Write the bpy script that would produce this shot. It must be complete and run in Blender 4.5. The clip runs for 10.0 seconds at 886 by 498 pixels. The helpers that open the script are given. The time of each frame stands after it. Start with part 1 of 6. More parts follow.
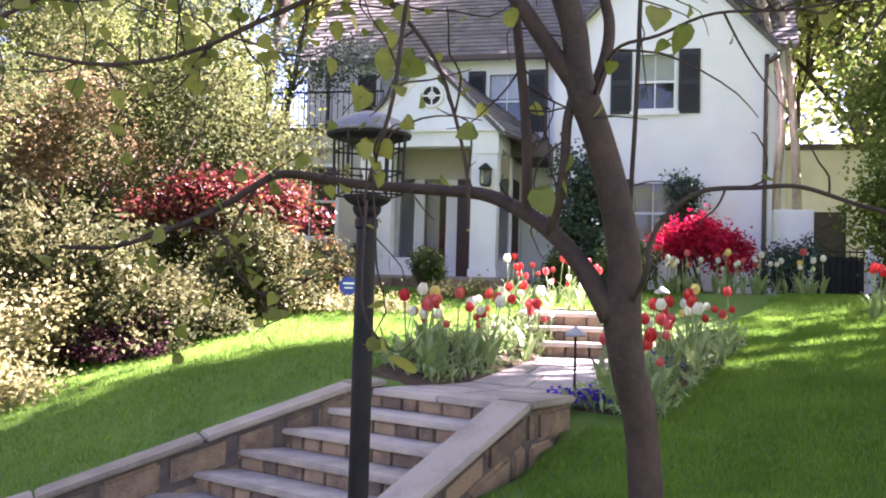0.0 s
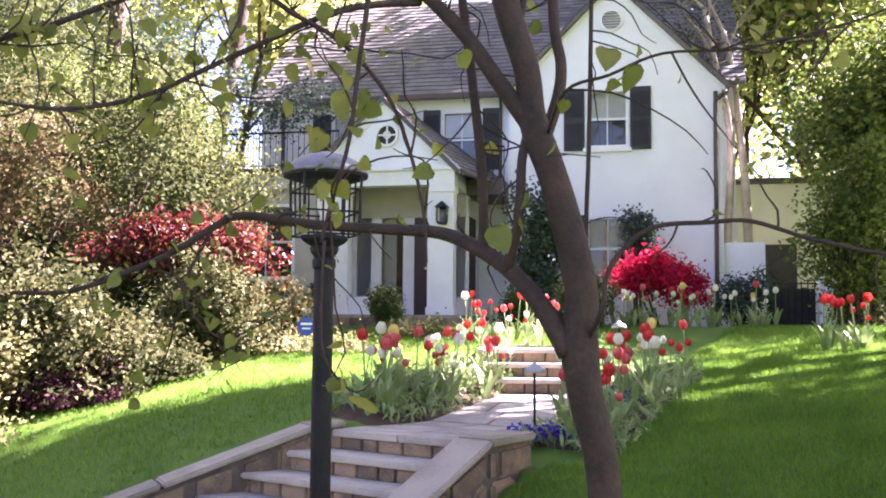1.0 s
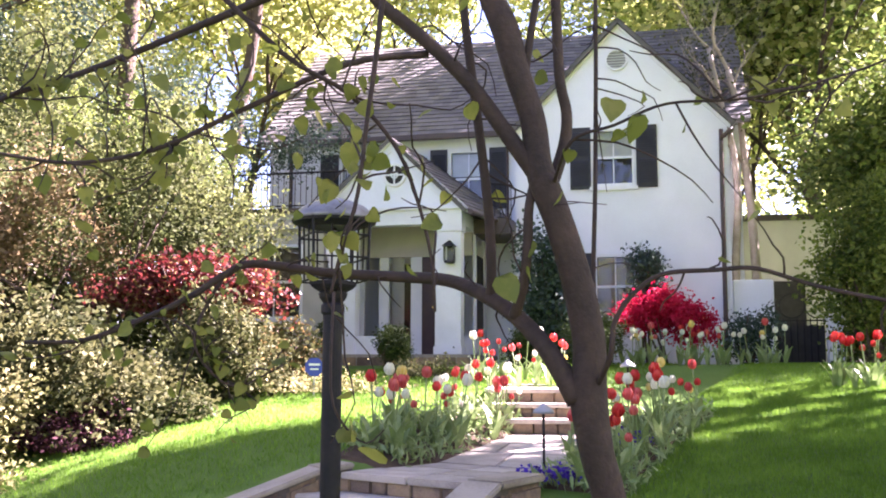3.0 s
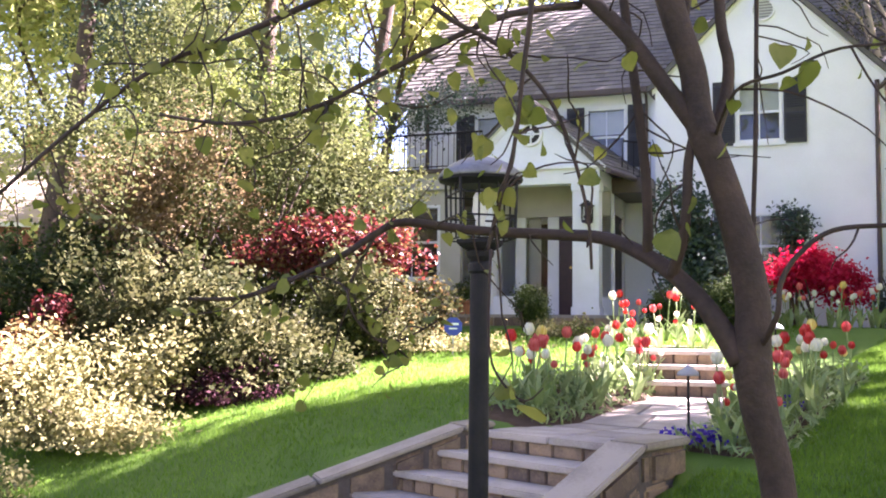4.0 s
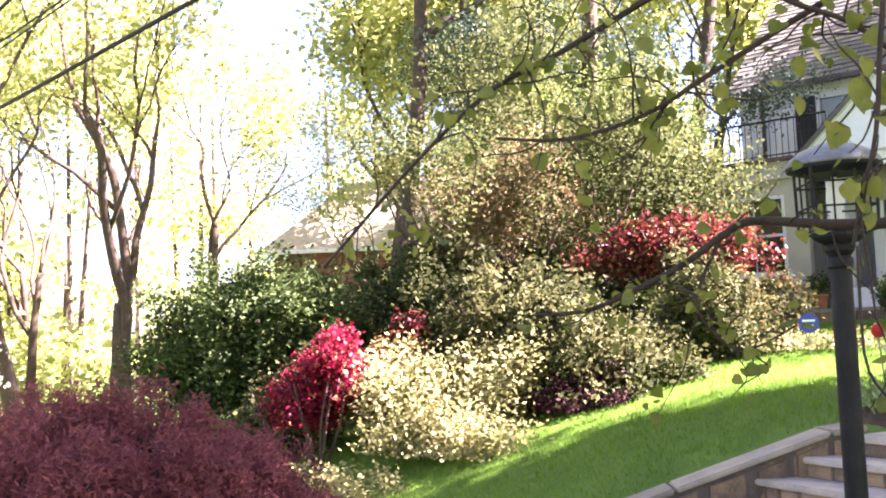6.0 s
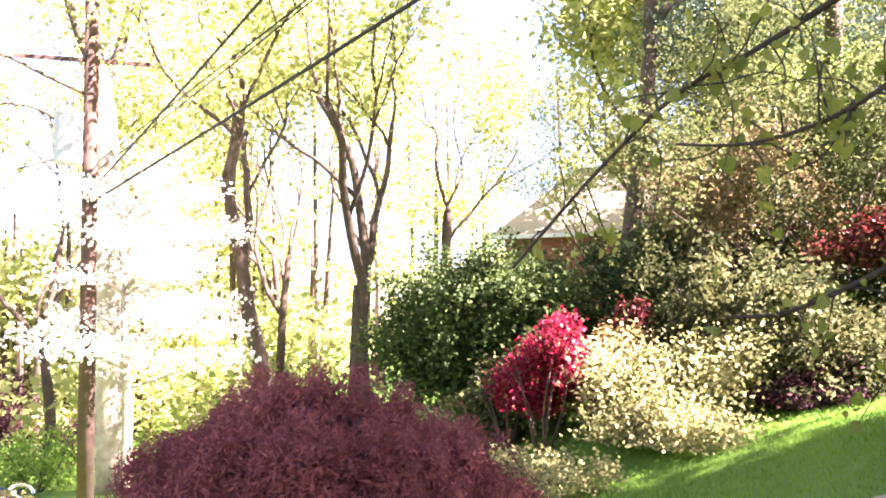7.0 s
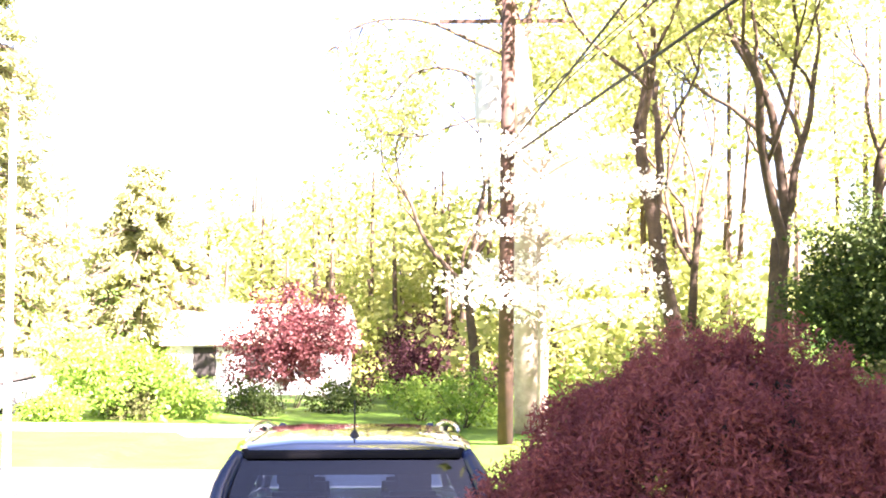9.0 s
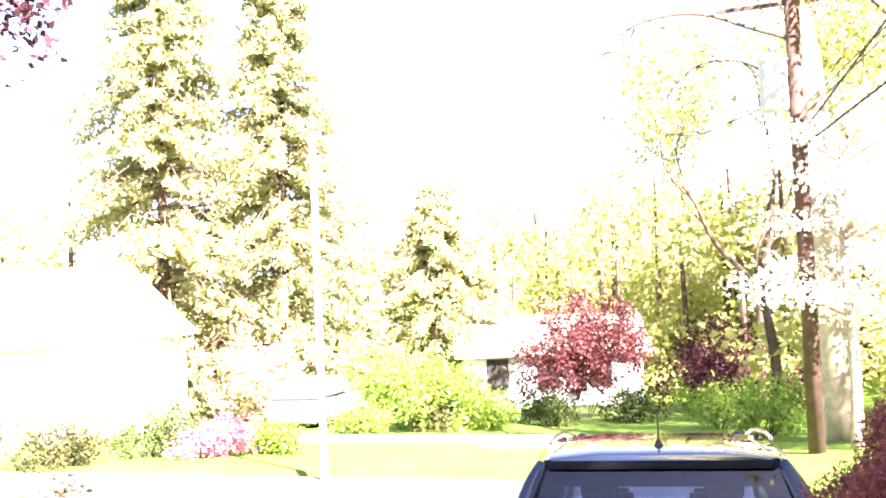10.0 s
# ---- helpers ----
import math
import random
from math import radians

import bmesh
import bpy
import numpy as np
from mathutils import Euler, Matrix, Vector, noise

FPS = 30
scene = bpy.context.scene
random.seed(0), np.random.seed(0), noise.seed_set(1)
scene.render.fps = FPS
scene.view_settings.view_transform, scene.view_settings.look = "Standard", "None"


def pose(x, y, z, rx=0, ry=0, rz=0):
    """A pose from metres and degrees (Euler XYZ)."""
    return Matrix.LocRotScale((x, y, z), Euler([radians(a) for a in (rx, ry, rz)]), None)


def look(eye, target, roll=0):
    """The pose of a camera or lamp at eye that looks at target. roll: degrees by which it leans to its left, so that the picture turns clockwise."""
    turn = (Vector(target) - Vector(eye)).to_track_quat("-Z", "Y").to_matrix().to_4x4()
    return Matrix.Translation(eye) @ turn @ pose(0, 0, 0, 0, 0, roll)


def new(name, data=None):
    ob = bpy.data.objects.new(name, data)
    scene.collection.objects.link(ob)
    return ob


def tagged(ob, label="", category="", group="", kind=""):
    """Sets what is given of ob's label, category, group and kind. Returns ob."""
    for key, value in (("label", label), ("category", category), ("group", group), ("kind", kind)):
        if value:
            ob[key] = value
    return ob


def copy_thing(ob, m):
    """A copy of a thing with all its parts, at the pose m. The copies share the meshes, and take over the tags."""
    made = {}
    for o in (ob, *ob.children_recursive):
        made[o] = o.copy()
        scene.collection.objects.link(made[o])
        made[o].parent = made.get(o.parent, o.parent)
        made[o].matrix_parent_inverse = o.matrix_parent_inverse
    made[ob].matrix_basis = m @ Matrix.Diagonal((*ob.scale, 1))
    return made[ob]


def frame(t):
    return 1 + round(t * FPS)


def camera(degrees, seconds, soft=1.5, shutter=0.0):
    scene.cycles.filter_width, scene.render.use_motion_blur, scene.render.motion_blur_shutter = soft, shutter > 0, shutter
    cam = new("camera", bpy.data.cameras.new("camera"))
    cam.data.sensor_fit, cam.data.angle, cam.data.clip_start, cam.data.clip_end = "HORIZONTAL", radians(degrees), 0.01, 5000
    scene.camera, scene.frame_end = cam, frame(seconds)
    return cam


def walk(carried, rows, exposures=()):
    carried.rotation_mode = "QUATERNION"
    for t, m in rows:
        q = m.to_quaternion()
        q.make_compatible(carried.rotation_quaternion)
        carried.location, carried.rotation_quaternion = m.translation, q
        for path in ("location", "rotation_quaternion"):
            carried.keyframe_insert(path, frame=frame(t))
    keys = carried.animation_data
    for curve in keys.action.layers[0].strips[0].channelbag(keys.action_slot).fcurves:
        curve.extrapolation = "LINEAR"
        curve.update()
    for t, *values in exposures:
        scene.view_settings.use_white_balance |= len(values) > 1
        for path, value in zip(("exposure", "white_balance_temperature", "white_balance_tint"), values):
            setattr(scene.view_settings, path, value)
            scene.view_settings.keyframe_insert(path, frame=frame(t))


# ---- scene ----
cam = camera(48.4, 10.0, soft=1.9)
ROWS = [
    (0, (-0.000, -0.000, 2.300, 92.410, -1.589, 0.000)),
    (0.5, (-0.002, -0.007, 2.299, 92.807, -1.081, -0.789)),
    (1, (-0.002, -0.014, 2.301, 94.668, -0.455, -2.417)),
    (1.5, (-0.007, -0.037, 2.304, 97.491, -0.339, -2.969)),
    (2, (-0.018, -0.071, 2.298, 98.434, -0.960, -3.928)),
    (2.2, (-0.019, -0.075, 2.295, 97.748, -1.258, -4.163)),
    (3.3, (-0.002, -0.031, 2.336, 96.432, 0.048, -0.370)),
    (3.5, (-0.009, -0.056, 2.329, 95.820, -0.580, 1.267)),
    (4, (-0.059, -0.006, 2.322, 94.518, -0.638, 5.821)),
    (4.5, (-0.086, -0.006, 2.313, 93.910, -0.642, 11.855)),
    (5, (-0.097, -0.001, 2.317, 92.118, -0.122, 15.722)),
    (5.5, (-0.116, 0.011, 2.331, 92.696, 0.717, 19.729)),
    (5.7, (-0.127, 0.035, 2.340, 93.810, 1.408, 22.159)),
    (6.8, (0.093, -0.007, 2.372, 95.331, 1.051, 35.204)),
    (7, (0.091, 0.007, 2.390, 94.336, 0.666, 38.890)),
    (7.5, (0.035, 0.106, 2.392, 93.632, 0.684, 45.019)),
    (8, (-0.041, 0.130, 2.375, 91.979, 0.082, 52.988)),
    (8.5, (-0.047, 0.120, 2.380, 91.915, -0.081, 58.208)),
    (9, (-0.080, 0.125, 2.380, 91.639, -0.554, 62.369)),
    (9.5, (-0.178, 0.130, 2.338, 88.922, 0.407, 69.418)),
    (9.6, (-0.235, 0.148, 2.375, 88.272, 0.693, 71.514)),
    (10, (-0.200, 0.124, 2.367, 92.460, 2.446, 78.813)),
]
walk(cam, [(t, pose(*p)) for t, p in ROWS],
     exposures=[(t, s, k, g) for t, s, k, g in ((0.0, 4.05, 5850, 52), (3.5, 4.05, 5900, 52), (5.0, 4.1, 6000, 48), (6.0, 4.2, 6100, 44), (7.0, 4.3, 6200, 40), (8.5, 4.38, 6350, 37), (10.0, 4.42, 6400, 36))])

# ---- world and sun ----
SUN_DIR = Vector((0.70, 0.25, 0.67)).normalized()
world = bpy.data.worlds.new("sky")
scene.world = world
world.use_nodes = True
wn = world.node_tree
sky = wn.nodes.new("ShaderNodeTexSky")
sky.sky_type, sky.sun_disc = "NISHITA", False
sky.sun_elevation = math.asin(SUN_DIR.z)
sky.sun_rotation = math.atan2(SUN_DIR.x, SUN_DIR.y)
sky.dust_density, sky.air_density = 1.4, 1.0
wn.links.new(sky.outputs[0], wn.nodes["Background"].inputs[0])
wn.nodes["Background"].inputs[1].default_value = 0.031
sun = new("sun", bpy.data.lights.new("sun", "SUN"))
sun.data.energy, sun.data.angle, sun.data.color = 5.0, radians(0.6), (1.0, 0.93, 0.80)
sun.matrix_world = look(SUN_DIR * 60, (0, 0, 0))


# ---- materials ----
def mat(name, a, b=None, rough=0.8, metal=0.0, scale=6.0, fine=60.0, bump=0.2, dist=0.01, island=0.0, obj=0.0, trans=0.0, spec=0.4, coat=0.0):
    """A surface of two colours mixed by noise at two scales, with relief; island and obj vary it piece by piece; trans lets light through."""
    m = bpy.data.materials.new(name)
    m.use_nodes = True
    nt = m.node_tree
    n, l = nt.nodes, nt.links
    p = n["Principled BSDF"]
    b = b or tuple(c * 0.75 for c in a)
    co = n.new("ShaderNodeTexCoord")
    n1, n2 = n.new("ShaderNodeTexNoise"), n.new("ShaderNodeTexNoise")
    n1.inputs["Scale"].default_value, n2.inputs["Scale"].default_value = scale, fine
    n1.inputs["Detail"].default_value, n2.inputs["Detail"].default_value = 5, 4
    l.new(co.outputs["Object"], n1.inputs["Vector"]), l.new(co.outputs["Object"], n2.inputs["Vector"])
    add = n.new("ShaderNodeMath")
    add.operation = "MULTIPLY_ADD"
    l.new(n2.outputs["Fac"], add.inputs[0])
    add.inputs[1].default_value = 0.5
    l.new(n1.outputs["Fac"], add.inputs[2])
    fac = add.outputs[0]
    for amount, node, out in ((island, "ShaderNodeNewGeometry", "Random Per Island"), (obj, "ShaderNodeObjectInfo", "Random")):
        if amount:
            r, k = n.new(node), n.new("ShaderNodeMath")
            k.operation = "MULTIPLY_ADD"
            l.new(r.outputs[out], k.inputs[0])
            k.inputs[1].default_value = amount
            l.new(fac, k.inputs[2])
            sub = n.new("ShaderNodeMath")
            sub.operation = "SUBTRACT"
            l.new(k.outputs[0], sub.inputs[0])
            sub.inputs[1].default_value = amount / 2
            fac = sub.outputs[0]
    ramp = n.new("ShaderNodeValToRGB")
    ramp.color_ramp.elements[0].position, ramp.color_ramp.elements[1].position = 0.5, 1.0
    ramp.color_ramp.elements[0].color, ramp.color_ramp.elements[1].color = (*a, 1), (*b, 1)
    l.new(fac, ramp.inputs[0])
    l.new(ramp.outputs[0], p.inputs["Base Color"])
    p.inputs["Roughness"].default_value, p.inputs["Metallic"].default_value = rough, metal
    p.inputs["Specular IOR Level"].default_value, p.inputs["Coat Weight"].default_value = spec, coat
    if bump:
        bp = n.new("ShaderNodeBump")
        bp.inputs["Strength"].default_value, bp.inputs["Distance"].default_value = bump, dist
        l.new(n2.outputs["Fac"], bp.inputs["Height"])
        l.new(bp.outputs[0], p.inputs["Normal"])
    if trans:
        t, mix = n.new("ShaderNodeBsdfTranslucent"), n.new("ShaderNodeMixShader")
        l.new(ramp.outputs[0], t.inputs[0])
        mix.inputs[0].default_value = trans
        l.new(p.outputs[0], mix.inputs[1]), l.new(t.outputs[0], mix.inputs[2])
        l.new(mix.outputs[0], n["Material Output"].inputs[0])
    return m


def glass(name, tint=(0.9, 0.95, 0.95), rough=0.02):
    m = bpy.data.materials.new(name)
    m.use_nodes = True
    p = m.node_tree.nodes["Principled BSDF"]
    p.inputs["Base Color"].default_value = (*tint, 1)
    p.inputs["Transmission Weight"].default_value, p.inputs["Roughness"].default_value = 1.0, rough
    p.inputs["IOR"].default_value = 1.45
    return m


GRASS = mat("grass", (0.060, 0.130, 0.014), (0.110, 0.195, 0.026), rough=0.7, scale=1.2, fine=90, bump=0.6, dist=0.02, spec=0.2)
BLADE = mat("grass_blade", (0.088, 0.195, 0.016), (0.19, 0.335, 0.038), rough=0.6, scale=1.0, bump=0, island=0.3, trans=0.6, spec=0.25)
MULCH = mat("mulch", (0.06, 0.035, 0.02), (0.11, 0.07, 0.04), rough=0.95, scale=8, fine=70, bump=1.0, dist=0.03)
ASPHALT = mat("asphalt", (0.06, 0.06, 0.062), (0.10, 0.10, 0.10), rough=0.9, scale=2, fine=220, bump=0.5, dist=0.008)
CONCRETE = mat("concrete", (0.42, 0.40, 0.36), (0.30, 0.28, 0.25), rough=0.9, scale=3, fine=80, bump=0.4)
BLUESTONE = mat("bluestone", (0.47, 0.42, 0.345), (0.27, 0.24, 0.20), rough=0.75, scale=4, fine=50, bump=0.5, dist=0.006, obj=0.5)
COPING = mat("coping_stone", (0.38, 0.33, 0.26), (0.22, 0.19, 0.14), rough=0.8, scale=3, fine=40, bump=0.5, dist=0.008, obj=0.4)
STONE = mat("fieldstone", (0.32, 0.225, 0.13), (0.14, 0.10, 0.07), rough=0.85, scale=7, fine=45, bump=0.7, dist=0.012, obj=0.5)
MORTAR = mat("mortar", (0.15, 0.125, 0.10), (0.09, 0.075, 0.06), rough=0.95, scale=10, bump=0.5)
WHITE = mat("white_painted_brick", (0.78, 0.80, 0.86), (0.70, 0.72, 0.77), rough=0.6, scale=1.5, fine=30, bump=0.25, dist=0.01)
TRIM = mat("white_trim", (0.78, 0.79, 0.82), (0.69, 0.70, 0.72), rough=0.5, scale=3, bump=0.05)
CREAM = mat("cream_trim", (0.50, 0.475, 0.43), (0.42, 0.40, 0.36), rough=0.6, scale=3, bump=0.1)
BLACK = mat("black_paint", (0.018, 0.018, 0.022), (0.03, 0.03, 0.034), rough=0.5, scale=4, bump=0.1)
IRON = mat("black_iron", (0.010, 0.010, 0.012), (0.022, 0.02, 0.02), rough=0.6, spec=0.2, metal=0.0, scale=8, bump=0.15)
SLATE = mat("roof_shingle", (0.155, 0.145, 0.135), (0.095, 0.09, 0.085), rough=0.85, scale=2, fine=60, bump=0.5, island=0.5)
FASCIA = mat("brown_gutter", (0.09, 0.06, 0.05), (0.06, 0.045, 0.04), rough=0.5, scale=3, bump=0.05)
PANE = glass("window_glass", (0.88, 0.92, 0.92))
# Near-black; as sheets behind openings its colour stands in for unlit rooms.
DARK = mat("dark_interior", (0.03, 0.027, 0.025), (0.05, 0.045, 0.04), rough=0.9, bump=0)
BLIND = mat("window_blind", (0.62, 0.62, 0.58), (0.5, 0.5, 0.47), rough=0.8, bump=0.1)
BARK = mat("smooth_bark", (0.050, 0.030, 0.019), (0.019, 0.012, 0.008), rough=0.8, scale=14, fine=60, bump=0.8, dist=0.006)
OAKBARK = mat("rough_bark", (0.105, 0.072, 0.048), (0.05, 0.036, 0.027), rough=0.95, scale=5, fine=24, bump=1.0, dist=0.03)
TULIPLEAF = mat("tulip_leaf", (0.17, 0.26, 0.075), (0.29, 0.37, 0.15), rough=0.5, bump=0.05, obj=0.4, trans=0.25)
LEAVES = {
    "redbud": mat("redbud_leaf", (0.15, 0.185, 0.028), (0.26, 0.27, 0.052), rough=0.45, scale=20, bump=0.1, island=0.8, trans=0.62),
    "spring": mat("spring_leaf", (0.29, 0.34, 0.09), (0.50, 0.50, 0.19), rough=0.6, scale=1, bump=0, island=0.7, trans=0.65),
    "pale": mat("variegated_leaf", (0.13, 0.14, 0.042), (0.50, 0.46, 0.21), rough=0.7, spec=0.15, scale=1, bump=0, island=0.35, trans=0.35),
    "olive": mat("olive_leaf", (0.042, 0.054, 0.018), (0.125, 0.125, 0.046), rough=0.7, spec=0.15, scale=1, bump=0, island=0.5, trans=0.35),
    "dark": mat("evergreen_leaf", (0.030, 0.052, 0.014), (0.075, 0.105, 0.028), rough=0.65, spec=0.15, scale=1, bump=0, island=0.7, trans=0.2),
    "holly": mat("blue_green_leaf", (0.035, 0.065, 0.04), (0.09, 0.13, 0.10), rough=0.55, spec=0.2, scale=1, bump=0, island=0.7, trans=0.2),
    "plum": mat("plum_leaf", (0.11, 0.028, 0.032), (0.20, 0.070, 0.068), rough=0.5, scale=1, bump=0, island=0.7, trans=0.4),
    "red": mat("scarlet_leaf", (0.075, 0.012, 0.013), (0.18, 0.034, 0.026), rough=0.5, scale=1, bump=0, island=0.9, trans=0.4),
    "magenta": mat("crimson_flower", (0.17, 0.005, 0.021), (0.29, 0.013, 0.04), rough=0.5, scale=1, bump=0, island=0.7, trans=0.4),
    "maroon": mat("maroon_leaf", (0.19, 0.056, 0.060), (0.30, 0.10, 0.10), spec=0.1, rough=0.8, scale=2, bump=0, island=0.4, trans=0.35),
    "orange": mat("bronze_leaf", (0.14, 0.085, 0.028), (0.30, 0.20, 0.07), rough=0.5, scale=1, bump=0, island=0.7, trans=0.4),
    "green": mat("green_leaf", (0.056, 0.094, 0.017), (0.19, 0.235, 0.05), spec=0.2, rough=0.6, scale=1, bump=0, island=0.8, trans=0.4),
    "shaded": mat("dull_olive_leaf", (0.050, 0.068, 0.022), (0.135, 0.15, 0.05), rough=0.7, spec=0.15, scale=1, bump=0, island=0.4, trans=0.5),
    "crimson": mat("crimson_leaf", (0.42, 0.008, 0.035), (0.66, 0.03, 0.085), rough=0.6, spec=0.2, scale=1, bump=0, island=0.6, trans=0.45),
    "darkplum": mat("dark_plum_leaf", (0.040, 0.014, 0.020), (0.09, 0.036, 0.042), rough=0.7, spec=0.15, scale=1, bump=0, island=0.6, trans=0.3),
    "rust": mat("russet_leaf", (0.16, 0.11, 0.05), (0.26, 0.20, 0.09), rough=0.5, scale=1, bump=0, island=0.8, trans=0.4),
    "lime": mat("lime_leaf", (0.11, 0.22, 0.025), (0.26, 0.38, 0.06), rough=0.5, scale=1, bump=0, island=0.7, trans=0.45),
    "blossom": mat("white_blossom", (0.84, 0.82, 0.76), (0.74, 0.73, 0.64), rough=0.6, scale=1, bump=0, island=0.7, trans=0.4),
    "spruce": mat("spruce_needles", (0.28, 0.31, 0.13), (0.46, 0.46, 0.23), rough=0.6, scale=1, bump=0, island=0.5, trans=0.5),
    "peach": mat("peach_blossom", (0.44, 0.30, 0.20), (0.62, 0.45, 0.32), rough=0.6, scale=1, bump=0, island=0.6, trans=0.45),
    "pink": mat("pink_flower", (0.55, 0.12, 0.25), (0.65, 0.25, 0.35), rough=0.6, scale=1, bump=0, island=0.7, trans=0.3),
}


# ---- mesh helpers ----
class M:
    """Collects vertices and faces of one mesh."""
    def __init__(self):
        self.v, self.f = [], []

    def box(self, x0, y0, z0, x1, y1, z1):
        k = len(self.v)
        self.v += [(x, y, z) for z in (z0, z1) for x, y in ((x0, y0), (x1, y0), (x1, y1), (x0, y1))]
        self.f += [tuple(k + i for i in q) for q in ((3, 2, 1, 0), (4, 5, 6, 7), (0, 1, 5, 4), (1, 2, 6, 5), (2, 3, 7, 6), (3, 0, 4, 7))]
        return self

    def prism(self, base, top):
        """Two rings with the same count of corners, joined and capped (counter-clockwise seen from above)."""
        k, n = len(self.v), len(base)
        self.v += [tuple(p) for p in base] + [tuple(p) for p in top]
        self.f += [tuple(k + i for i in reversed(range(n))), tuple(k + n + i for i in range(n))]
        self.f += [(k + i, k + (i + 1) % n, k + n + (i + 1) % n, k + n + i) for i in range(n)]
        return self

    def tube(self, pts, radii, n=8, smooth=1):
        pts = [Vector(p) for p in pts]
        if not isinstance(radii, (list, tuple)):
            radii = [radii] * len(pts)
        if smooth > 1:
            P, R = [], []
            for i in range(len(pts) - 1):
                a, b, c, d = pts[max(i - 1, 0)], pts[i], pts[i + 1], pts[min(i + 2, len(pts) - 1)]
                for j in range(smooth):
                    t = j / smooth
                    P.append(0.5 * (2 * b + (c - a) * t + (2 * a - 5 * b + 4 * c - d) * t * t + (3 * b - a - 3 * c + d) * t ** 3))
                    R.append(radii[i] * (1 - t) + radii[i + 1] * t)
            pts, radii = P + [pts[-1]], R + [radii[-1]]
        k, side = len(self.v), None
        for i, p in enumerate(pts):
            d = (pts[min(i + 1, len(pts) - 1)] - pts[max(i - 1, 0)]).normalized()
            if side is None:
                side = d.orthogonal().normalized()
            side = (side - d * side.dot(d)).normalized()
            other = d.cross(side)
            for j in range(n):
                a = 2 * math.pi * j / n
                self.v.append(tuple(p + (side * math.cos(a) + other * math.sin(a)) * radii[i]))
        for i in range(len(pts) - 1):
            for j in range(n):
                a, b = k + i * n + j, k + i * n + (j + 1) % n
                self.f.append((a, b, b + n, a + n))
        self.f += [tuple(k + j for j in reversed(range(n))), tuple(k + (len(pts) - 1) * n + j for j in range(n))]
        return self

    def lathe(self, profile, n=16, cx=0, cy=0):
        """profile: (radius, z) from the bottom up."""
        k = len(self.v)
        for r, z in profile:
            self.v += [(cx + r * math.cos(2 * math.pi * j / n), cy + r * math.sin(2 * math.pi * j / n), z) for j in range(n)]
        for i in range(len(profile) - 1):
            for j in range(n):
                a, b = k + i * n + j, k + i * n + (j + 1) % n
                self.f.append((a, b, b + n, a + n))
        self.f += [tuple(k + j for j in reversed(range(n))), tuple(k + (len(profile) - 1) * n + j for j in range(n))]
        return self

    def mesh(self, name, material, smooth=False, bevel=0.0):
        me = bpy.data.meshes.new(name)
        me.from_pydata(self.v, [], self.f)
        if bevel:
            bm = bmesh.new()
            bm.from_mesh(me)
            bmesh.ops.bevel(bm, geom=bm.edges[:], offset=bevel, segments=2, affect="EDGES", clamp_overlap=True)
            bm.to_mesh(me)
            bm.free()
        me.materials.append(material)
        if smooth:
            me.shade_smooth()
        return me

    def put(self, name, material, parent=None, label="", smooth=False, bevel=0.0):
        return part(name, self.mesh(name, material, smooth, bevel), parent, label)


def part(name, me, parent=None, label="", m=None):
    ob = new(name, me)
    ob.parent = parent
    if m is not None:
        ob.matrix_basis = m
    if label:
        ob["label"] = label
    return ob


def thing(name, label, category, m=None, group="", kind=""):
    ob = tagged(new(name), label, category, group, kind)
    if m is not None:
        ob.matrix_basis = m
    return ob


def cloud_mesh(name, centers, size, material, rng, up=0.3, aspect=0.6, droop=0.0):
    """One small folded leaf at each centre, turned at random."""
    c = np.asarray(centers, dtype=np.float64)
    n = len(c)
    d = rng.normal(size=(n, 3))
    d[:, 2] = d[:, 2] * 0.7 - droop
    d /= np.linalg.norm(d, axis=1)[:, None]
    s = np.cross(d, rng.normal(size=(n, 3)) + np.array((0, 0, up)))
    s /= np.linalg.norm(s, axis=1)[:, None] + 1e-9
    w = np.cross(s, d)
    L = (size * rng.uniform(0.6, 1.3, n))[:, None]
    v = np.empty((n, 4, 3))
    v[:, 0] = c - d * L * 0.5
    v[:, 1] = c + s * L * aspect * 0.5 + w * L * 0.10
    v[:, 2] = c + d * L * 0.5 - w * L * 0.06
    v[:, 3] = c - s * L * aspect * 0.5 + w * L * 0.10
    me = bpy.data.meshes.new(name)
    me.vertices.add(n * 4), me.loops.add(n * 4), me.polygons.add(n)
    me.vertices.foreach_set("co", v.astype(np.float32).ravel())
    me.loops.foreach_set("vertex_index", np.arange(n * 4, dtype=np.int32))
    me.polygons.foreach_set("loop_start", np.arange(0, n * 4, 4, dtype=np.int32))
    me.update(calc_edges=True)
    me.materials.append(material)
    return me


def lumps(rng, c, r, clumps, per, spread, shell=0.55, flat=0.0):
    """Points in uneven clumps that fill the outer part of an ellipsoid of radii r about c; flat cuts off the part below."""
    d = rng.normal(size=(clumps, 3))
    d /= np.linalg.norm(d, axis=1)[:, None]
    d[:, 2] = np.maximum(d[:, 2], -1 + flat)
    k = rng.uniform(shell, 1.05, clumps) ** 0.8
    k *= 1 + 0.18 * np.sin(d[:, 0] * 5 + c[0]) * np.cos(d[:, 2] * 4 + c[1])
    lobes = rng.uniform(-1, 1, size=(7, 3)) * 0.52
    cc = np.asarray(c) + (lobes[rng.integers(0, 7, clumps)] + d * k[:, None] * 0.62) * np.asarray(r)
    p = np.repeat(cc, per, axis=0) + rng.normal(size=(clumps * per, 3)) * spread
    return p


# ---- ground ----
def smooth(a, b, x):
    t = np.clip((x - a) / (b - a), 0, 1)
    return t * t * (3 - 2 * t)


